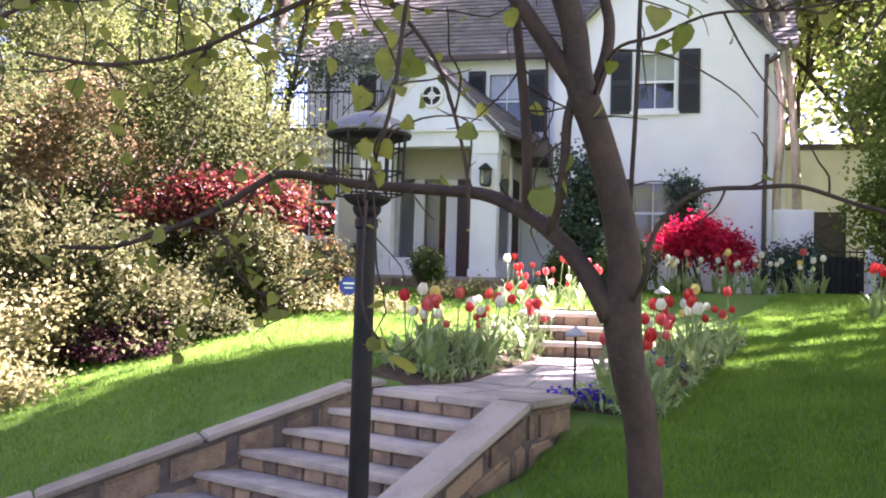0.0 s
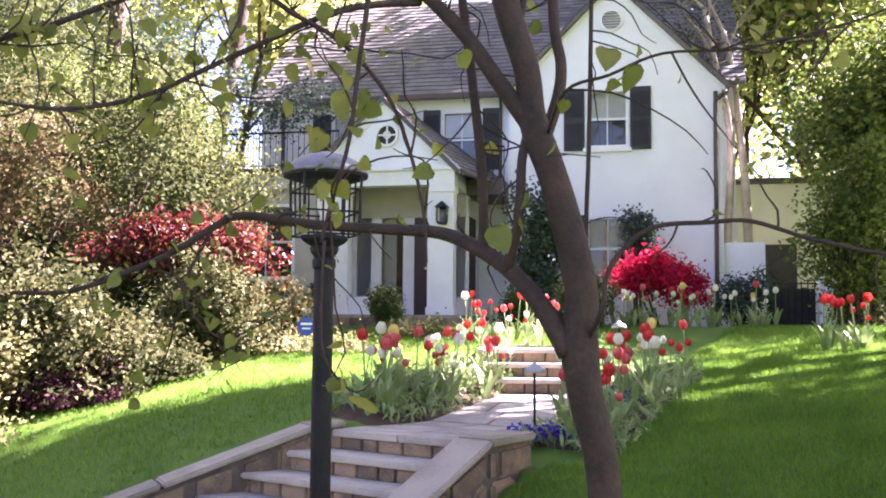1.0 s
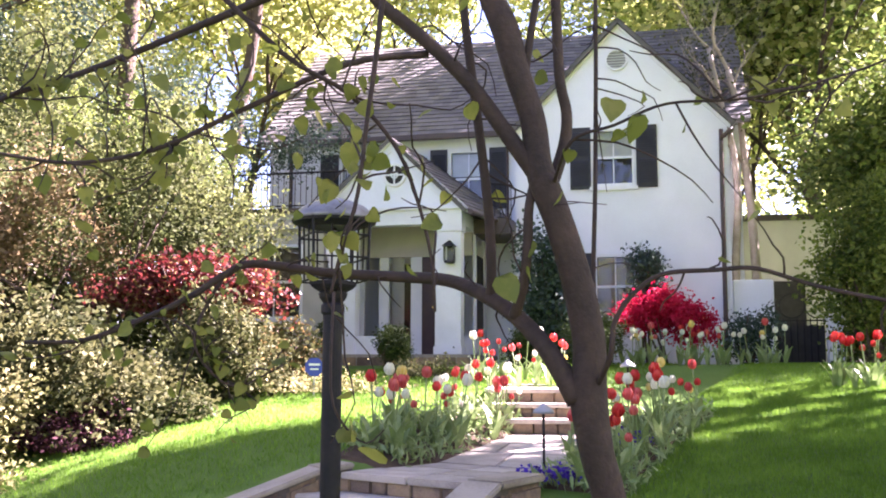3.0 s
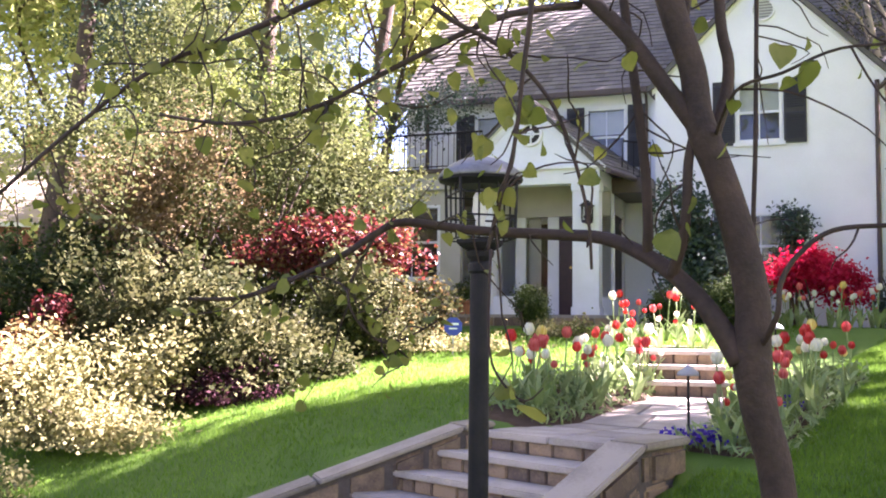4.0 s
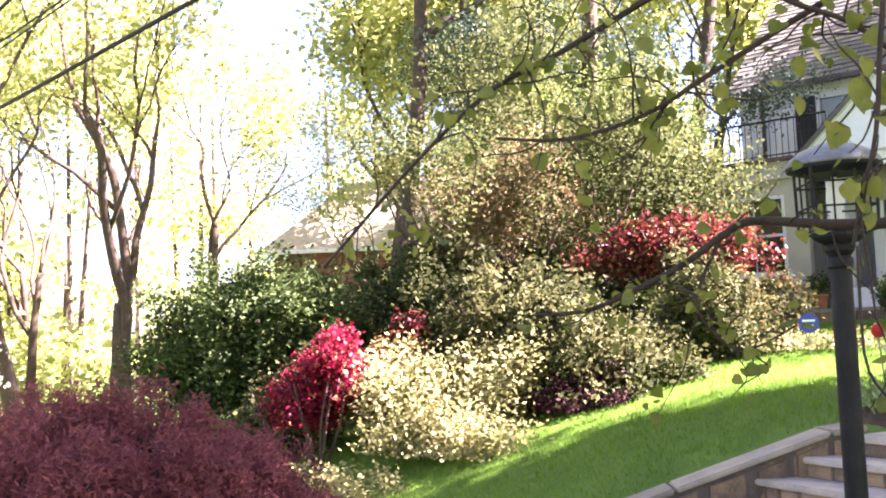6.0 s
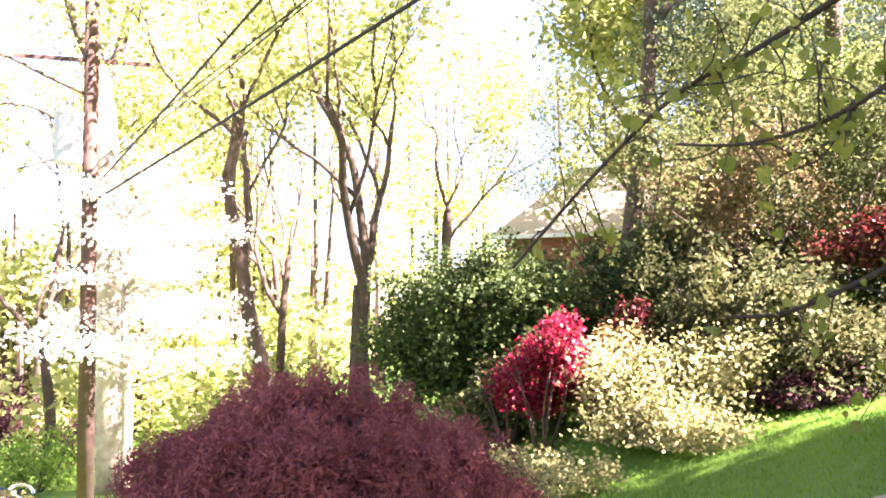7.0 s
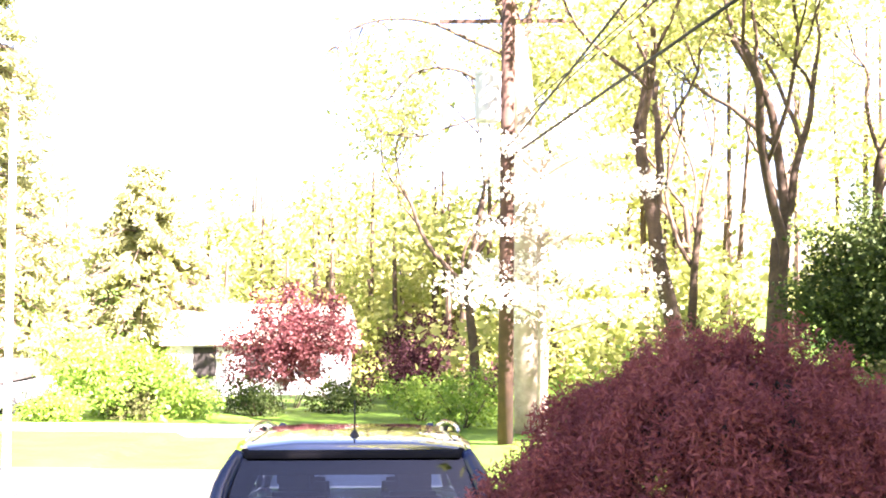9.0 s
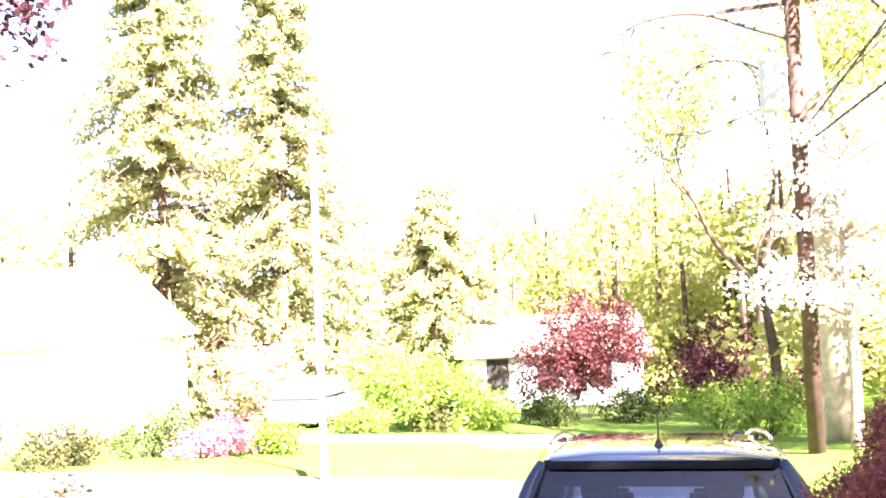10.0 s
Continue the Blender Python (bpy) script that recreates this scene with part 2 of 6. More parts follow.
ALONG, ACROSS = Vector((-0.89, 0.456, 0)), Vector((0.456, 0.89, 0))
STEP_S, STEP_W = np.array((-0.63, -0.777)), np.array((-0.777, 0.63))
KERB = 0.78


def street_z(a):
    return np.interp(a, (-60, 0, 5.4, 9, 44, 400), (5.0, 0.55, -0.22, -0.62, -3.15, -3.15))


def ground_z(x, y):
    """The street falls to the west; the lawn climbs from the kerb to the house."""
    a, b = -0.89 * x + 0.456 * y, 0.456 * x + 0.89 * y
    street = street_z(a)
    rise = np.interp(b, (KERB, 2.5, 5, 6.8, 8, 10, 14, 17, 24), (0.13, 0.22, 0.36, 0.52, 0.78, 1.12, 1.60, 1.82, 1.88))
    fade = 1 - smooth(0.5, 13, b) * (1 - smooth(14, 30, a))
    z = street * fade + 0.55 * (1 - fade) + np.where(b > KERB, rise, 0)
    z = z + 0.42 * np.exp(-(((x + 1.6) / 2.2) ** 2 + ((y - 9.9) / 2.0) ** 2))
    along, off = (x + 0.2) * 0.5 + (y - 9.0) * 0.866, (x - 0.42) * -0.866 + (y - 8.75) * 0.5
    lane = (1 - smooth(0.62, 1.1, np.abs(off))) * smooth(-0.9, -0.5, along) * (1 - smooth(7, 9, along))
    level = np.interp(along, (-1, 2.2, 2.5, 5.0, 9.0), (1.33, 1.38, 1.45, 1.80, 2.2))
    z = z * (1 - lane) + np.minimum(z, level) * lane
    far = (b < -6.6) & ((a < 12.2) | (a > 19.4))
    z = np.where(far, street + 0.12, z)
    z = np.where((b < KERB + 0.12) & (b > -6.7) & (a < 19.2), street - 0.15, z)
    return z


def gz(x, y):
    return float(ground_z(np.array([x]), np.array([y]))[0])


def in_stairs(x, y):
    s, w = x * STEP_S[0] + y * STEP_S[1], x * STEP_W[0] + y * STEP_W[1]
    return (s > -6.75) & (s < -3.6) & (w > 4.3) & (w < 6.3 + 0.52 * (s + 6.6))


def grid_sheet(name, xs, ys, material, lift=0.0, keep=None):
    X, Y = np.meshgrid(xs, ys)
    Z = ground_z(X, Y) + lift
    Z = np.where(in_stairs(X, Y), np.minimum(Z, 1.0 + 0.5 * (-6.2 - (X * STEP_S[0] + Y * STEP_S[1]))) - 0.35, Z)
    nx, ny = len(xs), len(ys)
    me = bpy.data.meshes.new(name)
    idx = np.arange(nx * ny).reshape(ny, nx)
    q = np.stack([idx[:-1, :-1], idx[:-1, 1:], idx[1:, 1:], idx[1:, :-1]], -1).reshape(-1, 4)
    me.from_pydata(np.stack([X, Y, Z], -1).reshape(-1, 3).tolist(), [], q.tolist())
    me.materials.append(material)
    me.shade_smooth()
    return me


def spaced(lo, near0, near1, hi, fine, steps=14):
    a = np.linspace(0, 1, steps) ** 2.2
    return np.unique(np.concatenate([near0 - (near0 - lo) * a[::-1], np.arange(near0, near1, fine), near1 + (hi - near1) * a]).round(3))


ground = new("ground", grid_sheet("ground", spaced(-900, -30, 14, 900, 0.2), spaced(-900, -8, 26, 900, 0.2), GRASS))
tagged(ground, "green spring lawn rising from the street to the house", "lawn", kind="structure")


def strip(name, material, a0, a1, b0, b1, lift, label, category, thick=0.0):
    """A strip of paving along the street."""
    m = M()
    n = int((a1 - a0) / 1.0)
    for i in range(n + 1):
        a = a0 + (a1 - a0) * i / n
        for b in (b0, b1):
            p = ALONG * a + ACROSS * b
            m.v.append((p.x, p.y, float(street_z(a)) + lift))
    m.f = [(2 * i + 1, 2 * i, 2 * i + 2, 2 * i + 3) for i in range(n)]
    if thick:
        k = len(m.v)
        m.v += [(x, y, z - thick) for x, y, z in m.v]
        m.f += [(2 * i, k + 2 * i, k + 2 * i + 2, 2 * i + 2) for i in range(n)] + [(k + 2 * i + 1, 2 * i + 1, 2 * i + 3, k + 2 * i + 3) for i in range(n)]
        m.f += [(0, 1, k + 1, k), (k - 2, 2 * k - 2, 2 * k - 1, k - 1)]
    ob = m.put(name, material)
    return tagged(ob, label, category, kind="structure")


strip("road", ASPHALT, -60, 19, -6.6, KERB, 0.02, "sunlit grey asphalt street falling to the west", "road")
strip("kerb", CONCRETE, -60, 19, KERB, KERB + 0.16, 0.15, "pale concrete kerb along the street", "kerb", 0.3)
strip("pavement_far", CONCRETE, 26.2, 28.4, -16, 0.2, 0.15, "pale concrete pavement before the far gardens", "pavement", 0.3)
strip("kerb_far", CONCRETE, -60, 12.5, -6.76, -6.6, 0.15, "pale concrete kerb across the street", "kerb", 0.3)

m = M()
for i in range(26):
    b = -6.4 - 2.0 * i
    for a in (12.5, 15.7, 19.0):
        p = ALONG * (a + 0.02 * i * i) + ACROSS * b
        m.v.append((p.x, p.y, float(street_z(a + 0.02 * i * i)) + 0.04))
m.f = [(3 * i + j, 3 * i + j + 1, 3 * i + 4 + j, 3 * i + 3 + j) for i in range(25) for j in range(2)]
tagged(m.put("side_road", ASPHALT), "sunlit grey asphalt side street", "road", kind="structure")

# ---- stairs, walls and path ----
def S(s, w, z):
    p = STEP_S * s + STEP_W * w
    return (float(p[0]), float(p[1]), z)


stairs = thing("garden_stairs", "garden stairs of bluestone treads on fieldstone risers", "stairs", kind="structure")
rng = np.random.default_rng(3)
for i in range(8):
    s0, z = -6.6 + 0.34 * i, 1.40 - 0.17 * i
    wl, wl2 = 6.04 + 0.177 * (i + 1), 6.04 + 0.177 * (i + 2)
    # slab tread, with a nosing over the riser
    if i > 0:
        m = M()
        a, b = s0 - 0.36, s0 + 0.035
        ring = [S(b, 4.60, 0), S(b, wl, 0), S(a, wl, 0), S(a, 4.60, 0)]
        m.prism([(x, y, z - 0.055) for x, y, _ in ring], [(x, y, z) for x, y, _ in ring])
        m.put("tread", BLUESTONE, stairs, bevel=0.012)
    # riser stones
    m = M()
    ring = [S(s0 - 0.02, 4.60, 0), S(s0 - 0.02, wl, 0), S(s0 - 0.34, wl, 0), S(s0 - 0.34, 4.60, 0)]
    m.prism([(x, y, z - 0.175) for x, y, _ in ring], [(x, y, z - 0.058) for x, y, _ in ring])
    m.put("riser_mortar", MORTAR, stairs)
    w = 4.62
    while w < wl - 0.1:
        step = float(rng.uniform(0.16, 0.36))
        w2 = min(w + step, wl)
        m = M()
        ring = [S(s0 + 0.004, w + 0.008, 0), S(s0 + 0.004, w2 - 0.008, 0), S(s0 - 0.1, w2 - 0.008, 0), S(s0 - 0.1, w + 0.008, 0)]
        m.prism([(x, y, z - 0.168) for x, y, _ in ring], [(x, y, z - 0.062) for x, y, _ in ring])
        m.put("riser_stone", STONE, stairs, bevel=0.01)
        w = w2


def stone_wall(name, line, thick, height, side, label, cap=0.06, over=0.04, lengths=0.6):
    """A fieldstone wall along a sloping line of tops, with coping slabs; side: +1 or -1, on which it lies."""
    wall = thing(name, label, "wall", kind="structure")
    pts = [Vector(p) for p in line]
    for a, b in zip(pts, pts[1:]):
        d = (b - a)
        flat = Vector((d.x, d.y, 0)).normalized()
        nrm = Vector((-flat.y, flat.x, 0)) * side
        def ring(p, q, lo, hi, z0, z1):
            r = [p + nrm * lo, q + nrm * lo, q + nrm * hi, p + nrm * hi]
            if side < 0:
                r = r[::-1]
            return [(v.x, v.y, v.z + z0) for v in r], [(v.x, v.y, v.z + z1) for v in r]
        M().prism(*ring(a, b, 0.03, thick - 0.03, -height, -cap - 0.004)).put("wall_core", MORTAR, wall)
        n = max(1, round(d.length / lengths))
        for i in range(n):
            p, q = a + d * (i / n + 0.004), a + d * ((i + 1) / n - 0.004)
            M().prism(*ring(p, q, -over, thick + over, -cap, 0)).put("coping", COPING, wall, bevel=0.014)
        # irregular stones on both faces
        for lo, hi in ((-0.002, 0.06), (thick - 0.06, thick + 0.002)):
            z = -cap - 0.01
            while z > -height:
                hgt = float(rng.uniform(0.16, 0.32))
                t = 0.0
                while t < d.length - 0.05:
                    ln = float(rng.uniform(0.20, 0.62))
                    p, q = a + d * (t / d.length + 0.01), a + d * (min(t + ln, d.length) / d.length - 0.01)
                    j = float(rng.uniform(-0.012, 0.012))
                    p = p + Vector((0, 0, float(rng.uniform(-0.028, 0.0))))
                    q = q + Vector((0, 0, float(rng.uniform(-0.028, 0.0))))
                    M().prism(*ring(p, q, lo + j, hi + j, z - hgt + 0.016, z)).put("stone", STONE, wall, bevel=0.03)
                    t += ln
                z -= hgt
    return wall


stone_wall("stair_wall_left", [S(-6.75, 6.12, 1.47), S(-6.45, 6.22, 1.44), S(-4.1, 7.42, 0.58), S(-3.2, 7.85, 0.30)], 0.30, 0.75, -1,
           "fieldstone retaining wall with sloping stone coping beside stairs", cap=0.05, over=0.03, lengths=1.3)
stone_wall("stair_wall_right", [S(-7.1, 4.62, 1.46), S(-6.45, 4.62, 1.45), S(-4.6, 4.62, 0.66), S(-3.6, 4.62, 0.20)], 0.28, 0.75, 1,
           "low fieldstone wall with smooth stone coping beside stairs", lengths=1.9)

path = thing("garden_path", "pale bluestone garden path between tulip beds", "path", kind="structure")
PD = Vector((0.5, 0.866, 0))
PN = Vector((-0.866, 0.5, 0))


def slab(c, along, half, width, z, thick=0.07, parent=None, d=PD, nrm=PN):
    c = Vector((c[0], c[1], 0))
    r = [c + d * along + nrm * width, c - d * half + nrm * width, c - d * half - nrm * width, c + d * along - nrm * width]
    return M().prism([(v.x, v.y, z - thick) for v in r], [(v.x, v.y, z) for v in r]).put("slab", BLUESTONE, parent, bevel=0.012)


# landing behind the top step, shaped to the stairs
for i in range(3):
    for j in range(2):
        s_a, s_b = -6.565 - 0.42 * i - 0.004, -6.565 - 0.42 * (i + 1) + 0.004
        w0, w1 = 4.60 + 0.76 * j + 0.004, 4.60 + 0.76 * (j + 1) - 0.004
        r = [S(s_a, w0, 0), S(s_a, w1, 0), S(s_b, w1, 0), S(s_b, w0, 0)]
        M().prism([(x, y, 1.34) for x, y, _ in r], [(x, y, 1.40) for x, y, _ in r]).put("slab", BLUESTONE, path, bevel=0.01)
E1, E2, D1, C1 = Vector((0.17, 9.94, 1.404)), Vector((1.36, 8.98, 1.404)), Vector((0.88, 11.45, 1.57)), Vector((1.98, 11.40, 1.57))
for i, (f0, f1, cuts) in enumerate(((0.0, 0.36, (0, 0.55, 1)), (0.36, 0.66, (0, 0.4, 1)), (0.66, 1.0, (0, 0.62, 1)))):
    for c0, c1 in zip(cuts, cuts[1:]):
        g = 0.004
        q = [E1.lerp(D1, f).lerp(E2.lerp(C1, f), c) for f, c in ((f0 + g, c0 + g), (f0 + g, c1 - g), (f1 - g, c1 - g), (f1 - g, c0 + g))]
        M().prism([(v.x, v.y, v.z - 0.07) for v in q], [tuple(v) for v in q]).put("slab", BLUESTONE, path, bevel=0.01)
up = thing("upper_steps", "three broad stone steps up to the house path", "stairs", kind="structure")
UD, UN = Vector((0.10, 0.995, 0)), Vector((-0.995, 0.10, 0))
for i, d in enumerate((0, 0.42, 0.84)):
    c = Vector((1.43, 11.43, 0)) + UD * d
    z = 1.57 + 0.165 * (i + 1)
    slab(c, 0.48 if i < 2 else 0.9, 0.03, 0.58, z, 0.05, parent=up, d=UD, nrm=UN)
    for k in range(4):
        w0, w1 = 0.56 - 0.28 * k - 0.006, 0.56 - 0.28 * (k + 1) + 0.006
        r = [c + UD * 0.4 + UN * w0, c + UD * (0.012 + 0.008 * (k % 2)) + UN * w0, c + UD * (0.012 + 0.008 * (k % 2)) + UN * w1, c + UD * 0.4 + UN * w1]
        M().prism([(v.x, v.y, z - 0.5) for v in r], [(v.x, v.y, z - 0.052) for v in r]).put("riser_stone", STONE, up, bevel=0.01)
for i in range(7):
    slab(Vector((1.43, 11.43, 0)) + UD * (2.1 + 0.75 * i), 0.37, 0.37, 0.58, 2.06 + 0.03 * i, parent=up, d=UD, nrm=UN)

# ---- house ----
HOUSE = pose(0, 0, 0, 0, 0, -14.5)
house = thing("house", "white painted brick house with slate roof and black shutters", "house", HOUSE)
GV, MV, PV = 21.0, 21.75, 18.8      # planes of the front gable, the main wall and the porch
GX0, GX1, GA, GE, GT = -3.06, 1.42, -0.81, 7.52, 9.69


def wall_with_holes(name, u0, u1, z0, z1, v0, v1, holes, parent, material=WHITE):
    """A wall along u, v0 its face; holes (u0, u1, z0, z1) go through it."""
    us = sorted({u0, u1, *(h[0] for h in holes), *(h[1] for h in holes)})
    zs = sorted({z0, z1, *(h[2] for h in holes), *(h[3] for h in holes)})
    def solid(i, k):
        if not (0 <= i < len(us) - 1 and 0 <= k < len(zs) - 1):
            return False
        return not any(h[0] <= us[i] and us[i + 1] <= h[1] and h[2] <= zs[k] and zs[k + 1] <= h[3] for h in holes)
    m, nz = M(), len(zs)
    m.v = [(u, v, z) for v in (v0, v1) for u in us for z in zs]
    n = len(us) * nz
    for i in range(len(us) - 1):
        for k in range(nz - 1):
            if solid(i, k):
                a, b, c, d = i * nz + k, (i + 1) * nz + k, (i + 1) * nz + k + 1, i * nz + k + 1
                m.f += [(a, b, c, d), (n + d, n + c, n + b, n + a)]
                for (p, q), (di, dk) in (((a, b), (0, -1)), ((b, c), (1, 0)), ((c, d), (0, 1)), ((d, a), (-1, 0))):
                    if not solid(i + di, k + dk):
                        m.f.append((q, p, n + p, n + q))
    return m.put(name, material, parent)


def window(u0, u1, z0, z1, v, blind=0.5, shutters=(True, True), sw=0.44, sill=True, grid=(2, 2)):
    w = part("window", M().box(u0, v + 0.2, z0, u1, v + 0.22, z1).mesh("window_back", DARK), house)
    t = 0.06
    f = M().box(u0, v - 0.02, z0, u0 + t, v + 0.12, z1).box(u1 - t, v - 0.02, z0, u1, v + 0.12, z1)
    f.box(u0 + t, v - 0.02, z1 - t, u1 - t, v + 0.12, z1).box(u0 + t, v - 0.02, z0, u1 - t, v + 0.12, z0 + t)
    f.put("frame", TRIM, w)
    zm = (z0 + z1) / 2
    M().box(u0 + t, v + 0.04, zm - 0.025, u1 - t, v + 0.09, zm + 0.025).put("meeting_rail", TRIM, w)
    for lo, hi in ((z0 + t, zm - 0.025), (zm + 0.025, z1 - t)):
        M().box(u0 + t, v + 0.06, lo, u1 - t, v + 0.066, hi).put("pane", PANE, w).visible_shadow = False
        g = M()
        um = (u0 + u1) / 2
        g.box(um - 0.012, v + 0.045, lo, um + 0.012, v + 0.058, hi)
        g.put("muntin", TRIM, w)
    if blind:
        M().box(u0 + t, v + 0.13, z1 - t - (z1 - z0) * blind, u1 - t, v + 0.14, z1 - t).put("blind", BLIND, w)
    if sill:
        M().box(u0 - 0.06, v - 0.07, z0 - 0.09, u1 + 0.06, v + 0.06, z0 - 0.002).put("sill", TRIM, w, bevel=0.008)
    for side, on in zip((-1, 1), shutters):
        if on:
            a = u0 - 0.03 - sw if side < 0 else u1 + 0.03
            s = M().box(a, v - 0.05, z0 - 0.05, a + sw, v - 0.01, z1 + 0.03).put("shutter", BLACK, w, "black louvred shutter", bevel=0.006)
            for lo, hi in ((z0 + 0.03, (z0 + z1) / 2 - 0.03), ((z0 + z1) / 2 + 0.03, z1 - 0.05)):
                k = M()
                z = lo
                while z < hi - 0.04:
                    k.prism([(a + 0.05, v - 0.066, z), (a + sw - 0.05, v - 0.066, z), (a + sw - 0.05, v - 0.049, z + 0.03), (a + 0.05, v - 0.049, z + 0.03)],
                            [(a + 0.05, v - 0.066, z + 0.012), (a + sw - 0.05, v - 0.066, z + 0.012), (a + sw - 0.05, v - 0.049, z + 0.042), (a + 0.05, v - 0.049, z + 0.042)])
                    z += 0.05
                k.put("louvres", BLACK, s)
    return w


# gable wing
up_win, low_win = (-1.40, -0.50, 6.18, 7.45), (-1.40, -0.50, 3.35, 4.72)
wall_with_holes("gable_wall", GX0, GX1, 1.6, GE, GV, GV + 0.25, [up_win, low_win], house)
M().prism([(GX0, GV, GE), (GX1, GV, GE), (GX1, GV + 0.25, GE), (GX0, GV + 0.25, GE)][:4],
          [(GA - 0.01, GV, GT), (GA + 0.01, GV, GT), (GA + 0.01, GV + 0.25, GT), (GA - 0.01, GV + 0.25, GT)]).put("gable", WHITE, house)
M().box(GX1 - 0.25, GV + 0.25, 1.6, GX1, GV + 8, GE + 0.1).put("side_wall", WHITE, house)
M().box(GX0, GV + 0.25, 1.6, GX0 + 0.25, MV, GE + 0.1).put("side_wall", WHITE, house)
window(*up_win, GV, 0.45)
window(*low_win, GV, 0.0)
vent = M().lathe([(0.20, 0), (0.20, 0.05), (0.24, 0.05), (0.24, 0.0)], 24).put("round_vent", TRIM, house)
vent.matrix_basis = pose(-0.85, GV - 0.002, 8.95, 90, 0, 0)
vl = M()
for i in range(6):
    h = -0.15 + 0.06 * i
    k = math.sqrt(0.2 ** 2 - h * h)
    vl.box(-k, h - 0.012, 0.01, k, h + 0.012, 0.035)
vl.put("vent_slat", mat("grey_louvre", (0.35, 0.36, 0.38), rough=0.6, bump=0), vent)
# rake boards
for sgn, x in ((1, GX1 + 0.06), (-1, GX0 - 0.06)):
    M().prism([(x, GV - 0.04, GE - 0.22), (GA, GV - 0.04, GT - 0.02), (GA, GV, GT - 0.02), (x, GV, GE - 0.22)][::sgn * -1],
              [(x, GV - 0.04, GE - 0.06), (GA, GV - 0.04, GT + 0.14), (GA, GV, GT + 0.14), (x, GV, GE - 0.06)][::sgn * -1]).put("rake_board", TRIM, house)


def roof_plane(p0, p1, q0, q1, rows, name, parent, seed):
    """Shingle courses between the eave p0-p1 and the ridge q0-q1, each shingle a small thick piece."""
    r = random.Random(seed)
    p0, p1, q0, q1 = map(Vector, (p0, p1, q0, q1))
    nrm = (p1 - p0).cross(q0 - p0).normalized()
    deck = M().prism([p0 - nrm * 0.08, p1 - nrm * 0.08, q1 - nrm * 0.08, q0 - nrm * 0.08], [p0, p1, q1, q0]).put(name, SLATE, parent)
    m = M()
    for i in range(rows):
        a, b = i / rows, (i + 1.12) / rows
        l0, l1 = p0.lerp(q0, a), p1.lerp(q1, a)
        h0, h1 = p0.lerp(q0, min(b, 1)), p1.lerp(q1, min(b, 1))
        ln = (l1 - l0).length
        if ln < 0.05:
            continue
        t = r.uniform(-0.2, 0)
        while t < ln:
            w = r.uniform(0.18, 0.32)
            x0, x1 = max(0, t) / ln, min(ln, t + w - 0.008) / ln
            t += w
            if x1 - x0 < 1e-3:
                continue
            up0 = r.uniform(0.018, 0.030)
            c = [l0.lerp(l1, x0) + nrm * up0, l0.lerp(l1, x1) + nrm * up0, h0.lerp(h1, x1) + nrm * 0.004, h0.lerp(h1, x0) + nrm * 0.004]
            d = [l0.lerp(l1, x0), l0.lerp(l1, x1)]
            k = len(m.v)
            m.v += [tuple(v) for v in c + d]
            m.f += [(k, k + 1, k + 2, k + 3), (k + 4, k + 5, k + 1, k)]
    tagged(m.put("shingles", SLATE, deck), kind="stuff")
    return deck


# main block
RV, RZ, EV, EZ = MV + 3.6, 11.05, MV - 0.28, 7.62
w1, w2 = (-7.34, -6.25, 5.95, 7.28), (-4.72, -3.80, 5.95, 7.28)
wall_with_holes("main_wall", -9.1, GX0, 1.6, 7.75, MV, MV + 0.25, [w1, w2, (-6.3, -4.35, 2.58, 4.7)], house)
M().box(GX1 - 0.25, MV + 0.3, 1.6, 1.75, MV + 0.5, 7.75).put("main_wall", WHITE, house)
M().box(-9.1, MV + 0.25, 1.6, -8.85, MV + 7.2, 7.75).put("side_wall", WHITE, house)
M().prism([(-9.1, MV, 7.75), (-8.85, MV, 7.75), (-8.85, MV + 7.2, 7.75), (-9.1, MV + 7.2, 7.75)],
          [(-9.1, RV - 0.02, 11.0), (-8.85, RV - 0.02, 11.0), (-8.85, RV + 0.02, 11.0), (-9.1, RV + 0.02, 11.0)]).put("end_gable", WHITE, house)
M().box(-9.1, MV + 6.95, 1.6, 1.75, MV + 7.2, 7.75).put("rear_wall", WHITE, house)
M().box(1.5, MV + 0.5, 1.6, 1.75, MV + 6.95, 7.75).put("side_wall", WHITE, house)
window(*w1, MV, 0.55, sw=0.45)
window(*w2, MV, 0.4, sw=0.40)
roof_plane((-9.3, EV, EZ), (1.95, EV, EZ), (-9.3, RV, RZ), (1.95, RV, RZ), 26, "roof", house, 1)
roof_plane((1.95, MV + 7.5, EZ), (-9.3, MV + 7.5, EZ), (1.95, RV, RZ), (-9.3, RV, RZ), 6, "roof", house, 2)
g = 0.16
roof_plane((GX1 + 0.16, GV - g, GE - 0.10), (GX1 + 0.16, GV + 5, GE - 0.10), (GA, GV - g, GT + 0.16), (GA, GV + 5, GT + 0.16), 16, "roof", house, 3)
roof_plane((GX0 - 0.16, GV + 5, GE - 0.10), (GX0 - 0.16, GV - g, GE - 0.10), (GA, GV + 5, GT + 0.16), (GA, GV - g, GT + 0.16), 16, "roof", house, 4)
M().box(-9.25, EV - 0.10, EZ - 0.13, GX0 - 0.12, EV + 0.02, EZ + 0.0).put("gutter", FASCIA, house, bevel=0.02)
M().box(-9.1, EV + 0.02, EZ - 0.05, GX0, MV, EZ - 0.02).put("soffit", TRIM, house)


def downpipe(pts, r=0.045):
    return M().tube(pts, r, 10, 3).put("downpipe", FASCIA, house, smooth=True)


